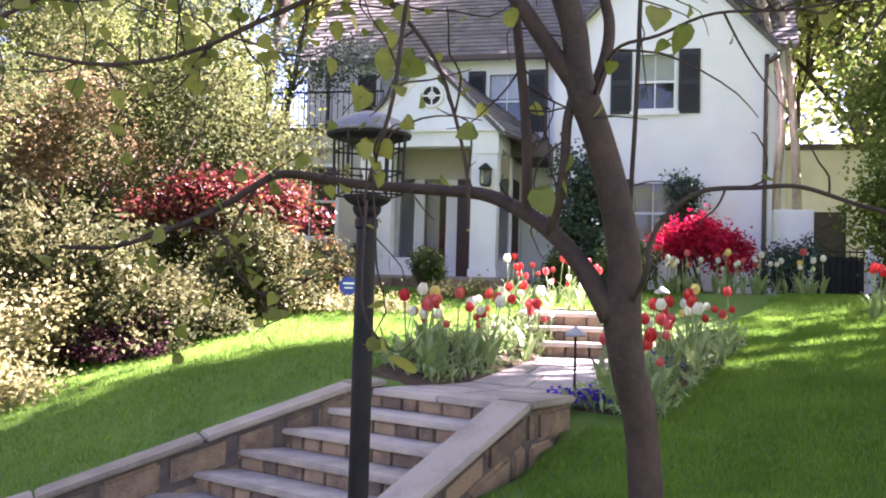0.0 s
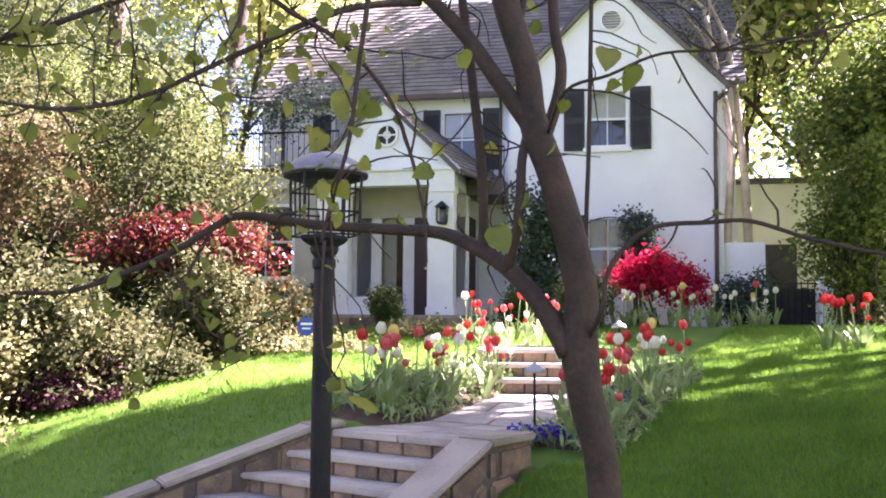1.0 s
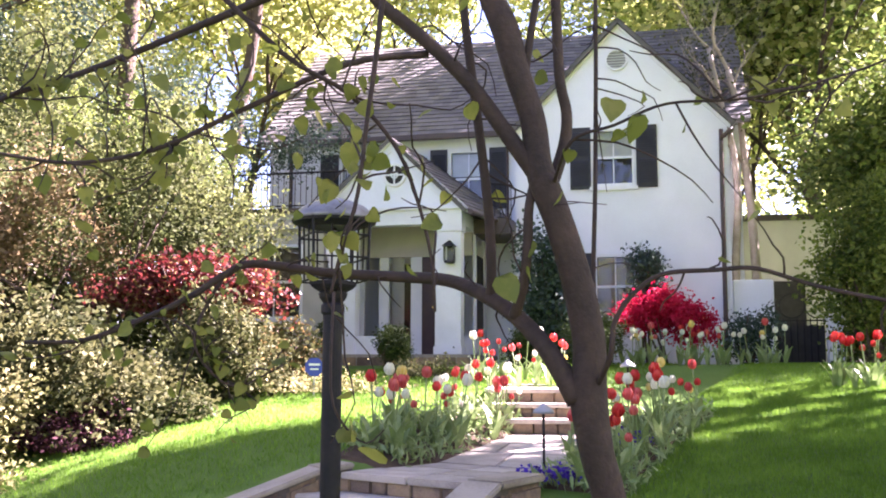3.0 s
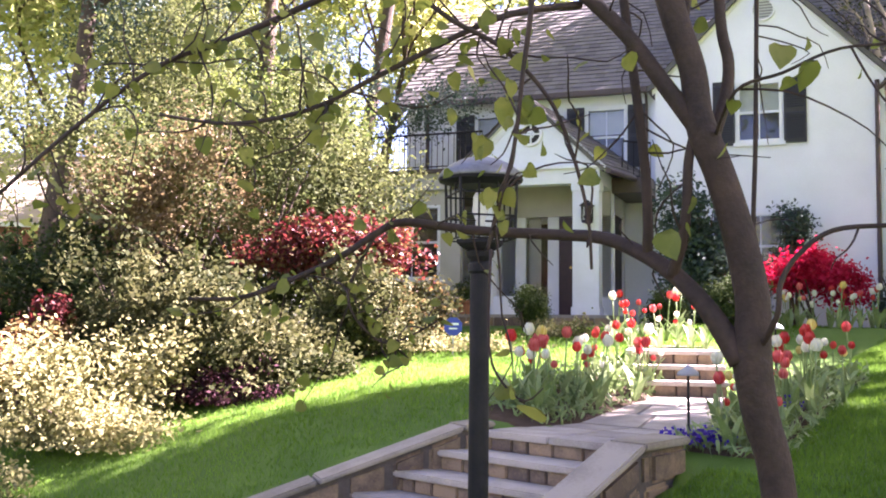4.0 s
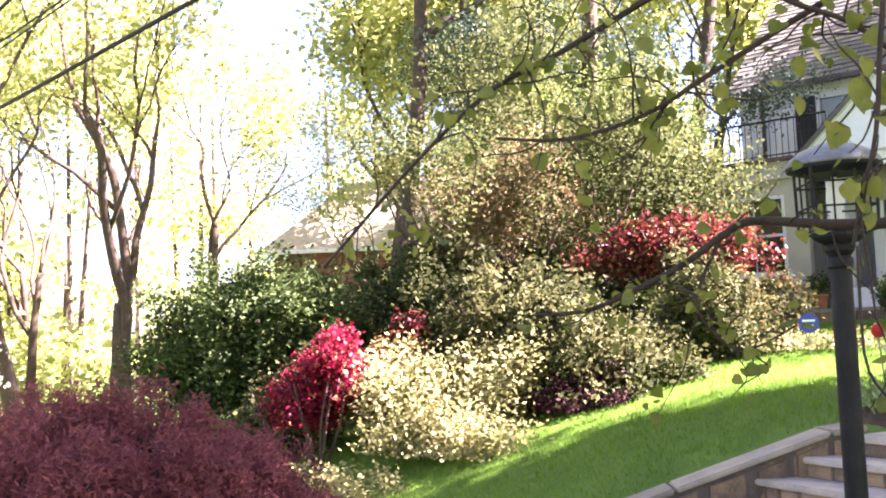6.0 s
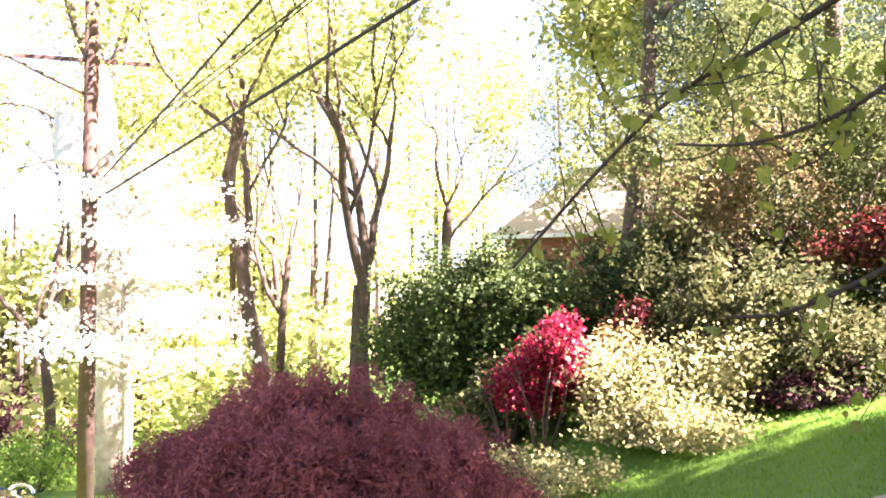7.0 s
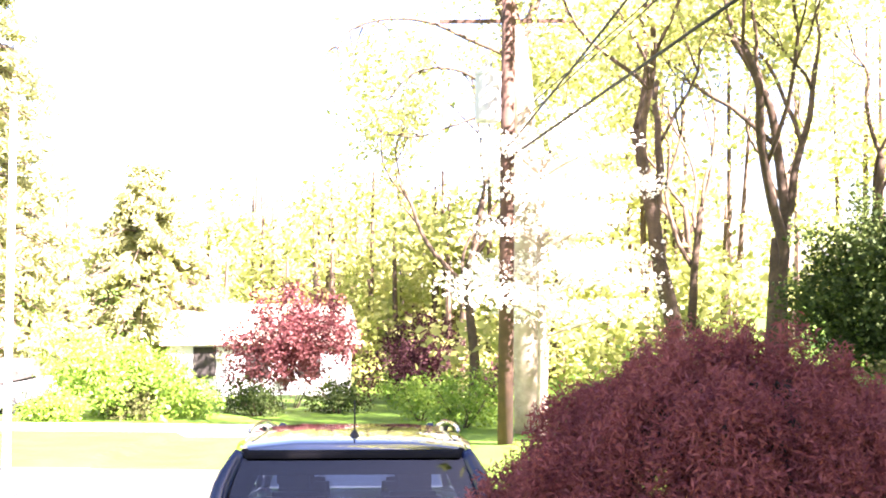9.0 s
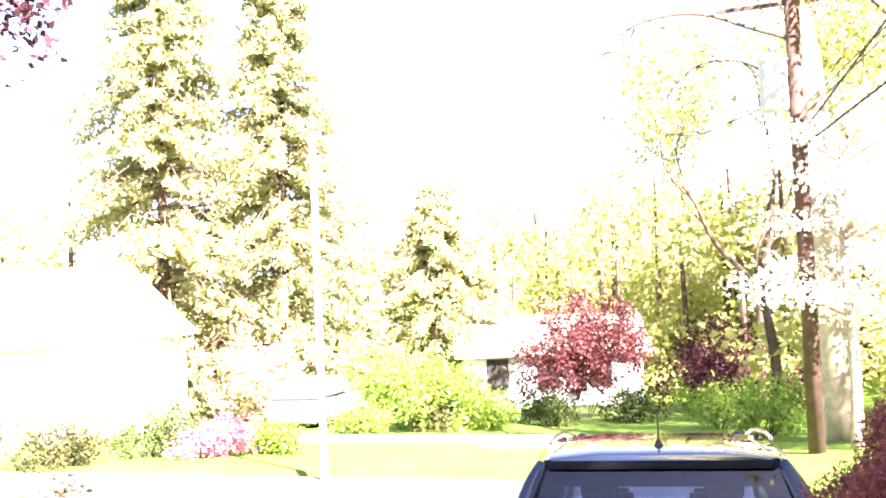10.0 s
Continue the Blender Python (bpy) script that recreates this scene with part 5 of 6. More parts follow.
def pole_tree():
    """The large tree just behind the utility pole, with bare arching lower boughs."""
    t = thing("maple_tree", "large tree with sun-pale trunk and arching bare boughs behind the pole", "tree")
    rng = np.random.default_rng(44)
    # pale bark here carries the trunk's glaring sunlight; the boughs keep dark bark
    M().tube([(-21.36, 13.8, gz(-21.36, 13.8) - 0.2), (-21.45, 13.66, 4.2), (-21.5, 13.58, 7.0), (-21.6, 13.41, 8.8)], [0.40, 0.33, 0.30, 0.26], 12, 4).put("trunk", PALEBARK, t, smooth=True)
    boughs = [([(-21.58, 13.45, 8.6), (-21.85, 13.01, 9.64), (-22.09, 12.59, 11.3), (-22.4, 12.2, 13.5)], 0.17), ([(-21.58, 13.45, 8.7), (-21.71, 13.23, 10.24), (-21.66, 13.32, 12.3), (-21.5, 13.5, 14.5)], 0.18),
              ([(-21.55, 13.5, 8.4), (-21.32, 13.86, 9.44), (-21.11, 14.18, 11.5), (-20.9, 14.6, 13.6)], 0.16),
              ([(-21.6, 13.5, 8.0), (-22.27, 12.4, 8.55), (-22.8, 11.5, 9.0), (-23.3, 10.5, 9.05), (-23.7, 9.7, 8.75), (-23.85, 9.4, 8.2)], 0.06),
              ([(-21.5, 13.58, 6.6), (-22.13, 12.88, 7.37), (-22.55, 12.12, 7.79), (-23.0, 11.23, 7.68), (-23.29, 10.59, 6.93)], 0.06),
              ([(-21.48, 13.6, 5.8), (-21.98, 13.13, 6.64), (-22.48, 12.25, 6.36), (-22.93, 11.36, 6.02), (-23.29, 10.6, 6.07)], 0.05)]
    leaves = []
    for line, r in boughs:
        n = len(line)
        b = M().tube(line, [r * (1 - 0.75 * i / (n - 1)) for i in range(n)], 7, 4).put("bough", OAKBARK, t, smooth=True)
        tw = M()
        for k in range(9):
            i = int(rng.integers(1, n - 1))
            p = Vector(line[i]).lerp(Vector(line[i + 1]), float(rng.uniform()))
            d = Vector(rng.normal(size=3)).normalized()
            q = p + d * float(rng.uniform(0.4, 1.1)) + Vector((0, 0, -0.2))
            tw.tube([p, p.lerp(q, 0.5) + Vector((0, 0, 0.12)), q], [0.025, 0.018, 0.008], 5, 3)
            if r > 0.1:
                leaves.append(np.array(q) + rng.normal(size=(60, 3)) * 0.45)
        tagged(tw.put("twig_growth", OAKBARK, b, smooth=True), kind="stuff")
    tagged(part("crown", cloud_mesh("crown", np.concatenate(leaves), 0.17, LEAVES["spring"], rng), t), kind="stuff")


pole_tree()


def far_woods():
    """Distant woodland all round, trunks and drifts of young leaves; south part unseen."""
    rng = np.random.default_rng(9)
    pts, m = [], M()
    for i in range(230):
        a = radians(rng.uniform(-40, 112) if i < 150 else rng.uniform(48, 74))
        d = rng.uniform(48, 75)
        x, y = -math.sin(a) * d, math.cos(a) * d
        z = gz(x, y)
        h = rng.uniform(7, 20) * (0.6 if a > 0.9 else 1.0)
        m.tube([(x, y, z), (x + rng.normal() * 0.4, y, z + h)], [0.22, 0.08], 5)
        for j in range(3 if a > 0.7 else 5):
            c = (x + rng.normal() * 2, y + rng.normal() * 2, z + h * rng.uniform(0.15, 1.0))
            pts.append(lumps(rng, c, (2.2, 2.2, 1.3), 14, 12, 0.45))
    for i in range(60):
        a = radians(rng.uniform(22, 80))
        d = rng.uniform(30, 46)
        x, y = -math.sin(a) * d, math.cos(a) * d
        if 0.456 * x + 0.89 * y < 1.5:
            continue
        pts.append(lumps(rng, (x, y, gz(x, y) + rng.uniform(0.4, 4.0)), (1.6, 1.6, 1.2), 12, 10, 0.4))
    # unseen southern woods, added to darken pane reflections and low skylight
    for i in range(120):
        a = radians(rng.uniform(112, 320))
        d = rng.uniform(32, 60)
        x, y = -math.sin(a) * d, math.cos(a) * d
        h = rng.uniform(9, 17)
        z = gz(x, y)
        m.tube([(x, y, z), (x + rng.normal() * 0.4, y, z + h)], [0.22, 0.08], 5)
        for j in range(5):
            pts.append(lumps(rng, (x + rng.normal() * 2, y + rng.normal() * 2, z + h * rng.uniform(0.2, 1.0)), (2.4, 2.4, 1.6), 14, 12, 0.45))
    ob = thing("far_woods", "sunlit spring woodland beyond the gardens", "woods", kind="stuff")
    tagged(m.put("trunks", OAKBARK, ob), kind="stuff")
    tagged(part("leaves", cloud_mesh("leaves", np.concatenate(pts), 0.42, LEAVES["spring"], rng), ob), kind="stuff")


far_woods()


def conifer(name, label, x, y, z, h, r, seed, kind="spruce", n=26000, size=0.22):
    rng = np.random.default_rng(seed)
    t = thing(name, label, "tree")
    m = M().tube([(x, y, z), (x, y, z + h)], [0.3, 0.03], 8)
    tiers = int(h / 0.55)
    pts = []
    for i in range(tiers):
        f = i / tiers
        for j in range(9):
            a = rng.uniform(0, 6.28)
            R = r * (1 - f) ** 0.8 * rng.uniform(0.65, 1.1) + 0.15
            zz = z + h * (0.06 + 0.92 * f)
            e = (x + math.cos(a) * R, y + math.sin(a) * R, zz - 0.28 * R)
            m.tube([(x, y, zz), ((x + e[0]) / 2, (y + e[1]) / 2, zz + 0.05 * R), e], [0.05, 0.03, 0.01], 4)
            k = max(4, int(n / tiers / 9))
            s = rng.uniform(0.15, 1, k)[:, None]
            q = np.array((x, y, zz)) * (1 - s) + np.array(e) * s
            pts.append(q + rng.normal(size=(k, 3)) * (0.16, 0.16, 0.10) - np.array((0, 0, 0.25)) * rng.uniform(0, 1, (k, 1)))
    m.put("trunk", OAKBARK, t)
    tagged(part("crown", cloud_mesh("crown", np.concatenate(pts), size, LEAVES[kind], rng, aspect=0.3, droop=0.6), t), kind="stuff")


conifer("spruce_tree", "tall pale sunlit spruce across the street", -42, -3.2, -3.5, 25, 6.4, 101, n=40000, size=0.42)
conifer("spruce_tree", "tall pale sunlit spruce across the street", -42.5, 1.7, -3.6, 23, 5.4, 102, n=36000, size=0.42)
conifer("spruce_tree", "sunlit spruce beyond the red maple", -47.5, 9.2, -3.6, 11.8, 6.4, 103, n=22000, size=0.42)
shrub("lime_maple", "bright lime green Japanese maple across the street", (-32.6, 5.9, -1.0), (2.7, 2.7, 1.6), 110, 90, 0.25, 0.16, "lime", 110, base=-3.0, flat=0.55, category="tree")
shrub("red_maple", "round red Japanese maple across the street", (-36.1, 12.4, -0.4), (2.5, 2.7, 2.3), 220, 60, 0.22, 0.15, "plum", 111, base=-3.2, flat=0.5, category="tree")
shrub("purple_plum", "dark purple plum shrub in a distant garden", (-36.1, 17.7, -1.5), (2.3, 2.6, 2.1), 160, 60, 0.24, 0.15, "darkplum", 112, base=-3.4)
shrub("purple_plum", "dark purple plum shrub in a distant garden", (-33.0, 19.6, -1.9), (1.2, 1.2, 1.0), 70, 60, 0.2, 0.14, "darkplum", 113, base=-3.4)
for i, (x, y, rr, kd) in enumerate(((-31.5, 3.4, 0.9, "lime"), (-31.3, 5.6, 1.0, "olive"), (-31.6, 7.8, 1.0, "lime"), (-33, 10.2, 1.1, "dark"), (-33.5, 13.4, 1.2, "dark"), (-26, -2.2, 1.3, "dark"), (-24.5, -4.6, 1.2, "olive"), (-25.4, 0.6, 0.8, "lime"), (-29, 14.5, 1.4, "lime"), (-24.5, 13.6, 1.5, "lime"))):
    shrub("border_hedge", "rounded garden shrub along the far street", (x, y, gz(x, y) + rr * 0.45), (rr, rr, rr * 0.6), 60, 50, 0.16, 0.11, kd, 120 + i, flat=0.4)
shrub("azalea_bed", "pink flowering azaleas across the street", (-25.2, -1.1, gz(-25.2, -1.1) + 0.35), (1.1, 1.3, 0.45), 70, 50, 0.13, 0.1, "pink", 140)
shrub("flower_bush", "low flowering bush beside the street", (-10.6, -2.2, gz(-10.6, -2.2) + 0.42), (0.85, 0.95, 0.62), 70, 60, 0.1, 0.07, "orange", 141)


shrub("peach_tree", "pale peach-coloured blossoming tree across the street", (-38.0, 0.9, -0.5), (1.7, 1.7, 2.1), 90, 60, 0.25, 0.16, "peach", 143, category="tree", flat=0.5)
shrub("copper_maple", "tall maroon-leaved maple across the street", (-13.8, -4.6, 6.9), (2.3, 2.3, 2.0), 170, 60, 0.25, 0.15, "darkplum", 142, category="tree", shell=0.2)


# ---- parked car ----
def car():
    t = thing("car", "dark blue compact crossover parked at the kerb", "car", pose(-5.05, 2.22, 0.10, 0, 0, 0))
    slope = math.atan(0.10)
    t.matrix_basis = Matrix.Translation((-5.10, 2.21, float(street_z(5.4)) + 0.02)) @ Matrix.Rotation(math.atan2(0.456, -0.89) - math.pi / 2 + 0.07, 4, "Z") @ Matrix.Rotation(-slope, 4, "X") @ Matrix.Diagonal((1, 1, 1.065, 1))
    paint = mat("dark_blue_paint", (0.012, 0.020, 0.055), (0.016, 0.026, 0.07), rough=0.25, metal=0.0, scale=3, bump=0, spec=0.4, coat=0.35)
    # Same blue as the body; coat reflection exaggerated so the roof looks pale.
    roofpaint = mat("roof_paint_raised_sheen", (0.012, 0.020, 0.055), (0.016, 0.026, 0.07), rough=0.06, scale=3, bump=0, spec=1.0, coat=1.0)
    roofpaint.node_tree.nodes["Principled BSDF"].inputs["Coat IOR"].default_value = 2.3
    carglass = glass("car_glass", (0.62, 0.68, 0.74))
    rubber = mat("tyre_rubber", (0.02, 0.02, 0.02), rough=0.9, bump=0.2)
    redl = mat("red_lens", (0.20, 0.002, 0.004), (0.26, 0.003, 0.005), rough=0.3, bump=0, coat=1.0)
    clear = mat("clear_lens", (0.75, 0.72, 0.68), rough=0.15, bump=0, coat=1.0)
    chrome = mat("chrome", (0.7, 0.7, 0.72), rough=0.15, metal=1.0, bump=0)
    MATTE = mat("matte_black", (0.006, 0.006, 0.008), (0.01, 0.01, 0.012), rough=0.7, spec=0.1, bump=0)
    # body, in cross-sections from the tail (y = 0) to the nose (y = 4.3): half width and heights
    secs = [(0.00, 0.72, 0.42, 0.55, 1.08), (0.06, 0.82, 0.30, 0.50, 1.13), (0.35, 0.88, 0.26, 0.50, 1.16), (1.0, 0.90, 0.26, 0.5, 1.15), (2.4, 0.90, 0.26, 0.5, 1.07), (3.3, 0.89, 0.26, 0.5, 0.98), (4.0, 0.84, 0.28, 0.5, 0.86), (4.3, 0.68, 0.36, 0.5, 0.68)]
    m = M()
    rings = []
    for y, w, zl, zm, zt in secs:
        ring = [(-w * 0.86, zl), (-w, zm), (-w * 0.995, (zm + zt) / 2), (-w * 0.93, zt - 0.06), (-w * 0.84, zt), (w * 0.84, zt), (w * 0.93, zt - 0.06), (w * 0.995, (zm + zt) / 2), (w, zm), (w * 0.86, zl)]
        rings.append([(x, y, z) for x, z in ring])
    k = 0
    for r in rings:
        m.v += r
    n = 10
    for i in range(len(rings) - 1):
        for j in range(n):
            a, b = i * n + j, i * n + (j + 1) % n
            m.f.append((b, a, a + n, b + n))
    m.f += [tuple(range(n)), tuple((len(rings) - 1) * n + j for j in reversed(range(n)))]
    body = m.put("body", paint, t, smooth=True)
    # cabin pillars and roof
    roof = M()
    R = [(0.25, 0.68, 1.512), (0.275, 0.685, 1.524), (0.45, 0.71, 1.540), (0.8, 0.74, 1.558), (1.4, 0.74, 1.575), (2.3, 0.66, 1.51)]
    for y, w, z in R:
        roof.v += [(-w, y, z - 0.055), (-w * 0.9, y, z - 0.012), (-w * 0.5, y, z + 0.012), (w * 0.5, y, z + 0.012), (w * 0.9, y, z - 0.012), (w, y, z - 0.055), (w * 0.9, y, z - 0.07), (-w * 0.9, y, z - 0.07)]
    for i in range(len(R) - 1):
        for j in range(8):
            a, b = i * 8 + j, i * 8 + (j + 1) % 8
            roof.f.append((a, b, b + 8, a + 8))
    roof.f += [tuple(reversed(range(8))), tuple((len(R) - 1) * 8 + j for j in range(8))]
    rf = roof.put("roof", roofpaint, t, smooth=True)
    M().prism([(-0.62, 0.20, 1.455), (0.62, 0.20, 1.455), (0.66, 0.27, 1.455), (-0.66, 0.27, 1.455)], [(-0.62, 0.215, 1.482), (0.62, 0.215, 1.482), (0.66, 0.27, 1.508), (-0.66, 0.27, 1.508)]).put("spoiler", MATTE, rf, bevel=0.006)
    M().lathe([(0.035, 1.52), (0.03, 1.56), (0.012, 1.59)], 12, 0, 0.55).put("antenna_base", BLACK, rf)
    M().tube([(0, 0.55, 1.58), (0, 0.42, 1.76)], [0.006, 0.004], 6).put("antenna", BLACK, rf)
    for sg in (-1, 1):
        M().tube([(sg * 0.66, 0.7, 1.575), (sg * 0.66, 1.0, 1.598), (sg * 0.65, 1.7, 1.592), (sg * 0.62, 2.1, 1.54)], 0.013, 8, 3).put("roof_rail", chrome, rf, smooth=True)
        # pillars
        M().tube([(sg * 0.81, 0.10, 1.02), (sg * 0.75, 0.18, 1.30), (sg * 0.66, 0.27, 1.475)], [0.07, 0.06, 0.045], 8, 3).put("rear_pillar", paint, t, smooth=True)
        M().tube([(sg * 0.80, 1.35, 1.06), (sg * 0.62, 1.45, 1.56)], 0.04, 6).put("middle_pillar", BLACK, t)
        M().tube([(sg * 0.78, 3.05, 1.0), (sg * 0.58, 2.3, 1.53)], 0.035, 6).put("front_pillar", paint, t)
        q = M()
        q.v = [(sg * 0.80, 0.35, 1.15), (sg * 0.80, 2.95, 1.03), (sg * 0.68, 2.25, 1.50), (sg * 0.68, 0.45, 1.51)]
        q.v += [(x - sg * 0.006, y, z) for x, y, z in q.v]
        q.f = [(0, 1, 2, 3), (7, 6, 5, 4), (0, 4, 5, 1), (1, 5, 6, 2), (2, 6, 7, 3), (3, 7, 4, 0)]
        q.put("side_window", carglass, t)
        # tail lamps
        M().prism([(sg * 0.58, -0.02, 0.92), (sg * 0.84, 0.00, 0.88), (sg * 0.93, 0.30, 0.98), (sg * 0.80, 0.30, 0.98)][::sg], [(sg * 0.68, 0.00, 1.08), (sg * 0.84, 0.02, 1.15), (sg * 0.91, 0.32, 1.17), (sg * 0.78, 0.32, 1.17)][::sg]).put("tail_lamp", redl, t, "red tail lamp", bevel=0.02)
        lens = M().lathe([(0.0, 0), (0.045, 0.0), (0.04, 0.02), (0.0, 0.03)], 14).put("reverse_lamp", clear, t)
        lens.matrix_basis = pose(sg * 0.66, -0.02, 0.97, 90, 0, 0)
        mir = M().prism([(sg * 0.86, 2.55, 1.02), (sg * 1.05, 2.55, 1.04), (sg * 1.05, 2.70, 1.04), (sg * 0.86, 2.72, 1.02)][::sg], [(sg * 0.86, 2.55, 1.15), (sg * 1.04, 2.55, 1.19), (sg * 1.03, 2.68, 1.18), (sg * 0.86, 2.70, 1.14)][::sg]).put("door_mirror", paint, t, bevel=0.025)
        for y in (0.75, 3.35):
            w = M().tube([(sg * 0.70, y, 0.33), (sg * 0.90, y, 0.33)], 0.33, 24).put("wheel", rubber, t, bevel=0.0)
            M().tube([(sg * 0.88, y, 0.33), (sg * 0.905, y, 0.33)], 0.21, 16).put("rim", chrome, w)
    def pane(name, pts, nrm):
        q = M()
        nrm = Vector(nrm) * 0.006
        q.v = [tuple(p) for p in pts] + [tuple(Vector(p) + nrm) for p in pts]
        q.f = [(0, 1, 2, 3), (7, 6, 5, 4), (0, 4, 5, 1), (1, 5, 6, 2), (2, 6, 7, 3), (3, 7, 4, 0)]
        return q.put(name, carglass, t)
    carglass = glass("rear_glass", (0.22, 0.29, 0.42))
    pane("rear_window", [(-0.74, 0.055, 1.135), (0.74, 0.055, 1.135), (0.64, 0.225, 1.457), (-0.64, 0.225, 1.457)], (0, 0.9, -0.3))
    for x0, x1, z0_, z1_ in ((-0.62, 0.62, 0.72, 1.0), (-0.70, 0.70, 0.0, 0.08), (-0.45, 0.10, 0.08, 0.2)):
        a0, a1 = [(0.06 + 0.17 * k, 1.135 + 0.322 * k) for k in (z0_, z1_)]
        M().prism([(x0, a0[0] + 0.012, a0[1]), (x1, a0[0] + 0.012, a0[1]), (x1, a0[0] + 0.022, a0[1]), (x0, a0[0] + 0.022, a0[1])], [(x0, a1[0] + 0.012, a1[1]), (x1, a1[0] + 0.012, a1[1]), (x1, a1[0] + 0.022, a1[1]), (x0, a1[0] + 0.022, a1[1])]).put("window_border", MATTE, t)
    for sg in (-1, 1):
        M().prism([(sg * 0.66, 0.072, 1.135), (sg * 0.75, 0.072, 1.135), (sg * 0.75, 0.09, 1.135), (sg * 0.66, 0.09, 1.135)][::sg], [(sg * 0.50, 0.235, 1.452), (sg * 0.65, 0.235, 1.452), (sg * 0.65, 0.25, 1.452), (sg * 0.50, 0.25, 1.452)][::sg]).put("window_border", MATTE, t)
    pane("windscreen", [(0.74, 3.05, 1.02), (-0.74, 3.05, 1.02), (-0.54, 2.32, 1.50), (0.54, 2.32, 1.50)], (0, -0.6, -0.8))
    M().tube([(-0.02, 0.02, 1.16), (-0.20, 0.05, 1.19), (-0.36, 0.06, 1.17)], [0.018, 0.012, 0.006], 8).put("rear_wiper", BLACK, t)
    for x in (-0.38, 0.38):
        for y in (0.95, 1.9):
            M().prism([(x - 0.22, y, 0.8), (x + 0.22, y, 0.8), (x + 0.22, y + 0.14, 0.8), (x - 0.22, y + 0.14, 0.8)], [(x - 0.18, y - 0.06, 1.2), (x + 0.18, y - 0.06, 1.2), (x + 0.18, y + 0.04, 1.2), (x - 0.18, y + 0.04, 1.2)]).put("seat_back", BLACK, t, bevel=0.03)
            M().box(x - 0.12, y - 0.08, 1.22, x + 0.12, y, 1.38).put("head_rest", BLACK, t, bevel=0.03)
    b = M().lathe([(0.044, 0), (0.044, 0.02), (0.062, 0.02), (0.062, 0)], 20).put("badge", chrome, t, "round chrome badge")
    b.matrix_basis = pose(0, 0.0, 1.03, 90, 0, 0)
    M().box(-0.085, -0.012, 0.015, 0.085, 0.012, 0.022).put("badge_bar", chrome, b)
    M().box(-0.86, -0.06, 0.38, 0.86, 0.08, 0.62).put("rear_bumper", paint, t, bevel=0.05)
    M().box(-0.26, -0.01, 0.70, 0.26, 0.005, 0.82).put("number_plate", TRIM, t, "white number plate with dark bars", bevel=0.004)
    for i in range(6):
        M().box(-0.20 + 0.07 * i, -0.016, 0.73, -0.155 + 0.07 * i, -0.0125, 0.79).put("plate_bar", BLACK, t)


car()


# ---- utility pole, transformer and wires ----
PX, PY = -19.35, 11.85
WOOD = mat("pole_wood", (0.085, 0.045, 0.03), (0.045, 0.027, 0.02), rough=0.9, scale=4, fine=30, bump=0.6)
GREY = mat("grey_metal", (0.36, 0.37, 0.38), (0.28, 0.29, 0.30), rough=0.5, metal=0.2, bump=0.05)
pole = thing("utility_pole", "weathered wooden utility pole with crossarm", "utility pole")
M().tube([(PX, PY, gz(PX, PY) - 0.2), (PX, PY, 4), (PX, PY, 9.6)], [0.185, 0.17, 0.16], 14).put("pole", WOOD, pole, smooth=True)
ax = Vector((0.52, 0.854, 0))
a, b = Vector((PX, PY, 8.28)) - ax * 1.6, Vector((PX, PY, 8.28)) + ax * 1.55
M().tube([a, b], 0.06, 4).put("crossarm", WOOD, pole)
for t_ in (0.06, 0.3, 0.7, 0.94):
    p = a.lerp(b, t_)
    M().lathe([(0.02, p.z + 0.05), (0.02, p.z + 0.12), (0.05, p.z + 0.14), (0.05, p.z + 0.18), (0.02, p.z + 0.21)], 10, p.x, p.y).put("insulator", GREY, pole)
for sg in (-1, 1):
    M().tube([Vector((PX, PY, 7.8)), Vector((PX, PY, 8.26)) + ax * sg * 0.7], 0.02, 6).put("brace", GREY, pole)
tx, ty = PX - 0.22, PY - 0.40
tf = M().lathe([(0.27, 5.95), (0.30, 6.0), (0.30, 7.0), (0.32, 7.02), (0.32, 7.08), (0.22, 7.14), (0.08, 7.16)], 20, tx, ty).put("transformer", mat("transformer_grey", (0.40, 0.41, 0.43), (0.32, 0.325, 0.34), rough=0.5, metal=0.1, bump=0.05), pole, "pale grey transformer can", smooth=False)
for j in range(2):
    M().lathe([(0.03, 7.12), (0.05, 7.2), (0.03, 7.25), (0.05, 7.3), (0.02, 7.38)], 10, tx - 0.1 + 0.2 * j, ty).put("bushing", GREY, tf)


def wire(p, q, sag, r=0.018):
    p, q = Vector(p), Vector(q)
    pts = [p.lerp(q, i / 24) - Vector((0, 0, sag * 4 * (i / 24) * (1 - i / 24))) for i in range(25)]
    ob = M().tube(pts, r, 6).put("overhead_wire", IRON)
    tagged(ob, "black overhead power wire from the pole", "wire", "overhead wires")


wire((PX, PY, 5.36), (11.7, -0.75, 8.2), 0.15, 0.022)
wire((PX + 0.1, PY + 0.1, 5.2), (12.5, 3.4, 8.2), 0.12, 0.03)
wire((PX + 0.1, PY + 0.2, 5.9), (12.5, 1.2, 8.0), 0.12, 0.014)
wire((PX + 0.1, PY + 0.2, 6.1), (12.5, 1.45, 8.0), 0.12, 0.014)

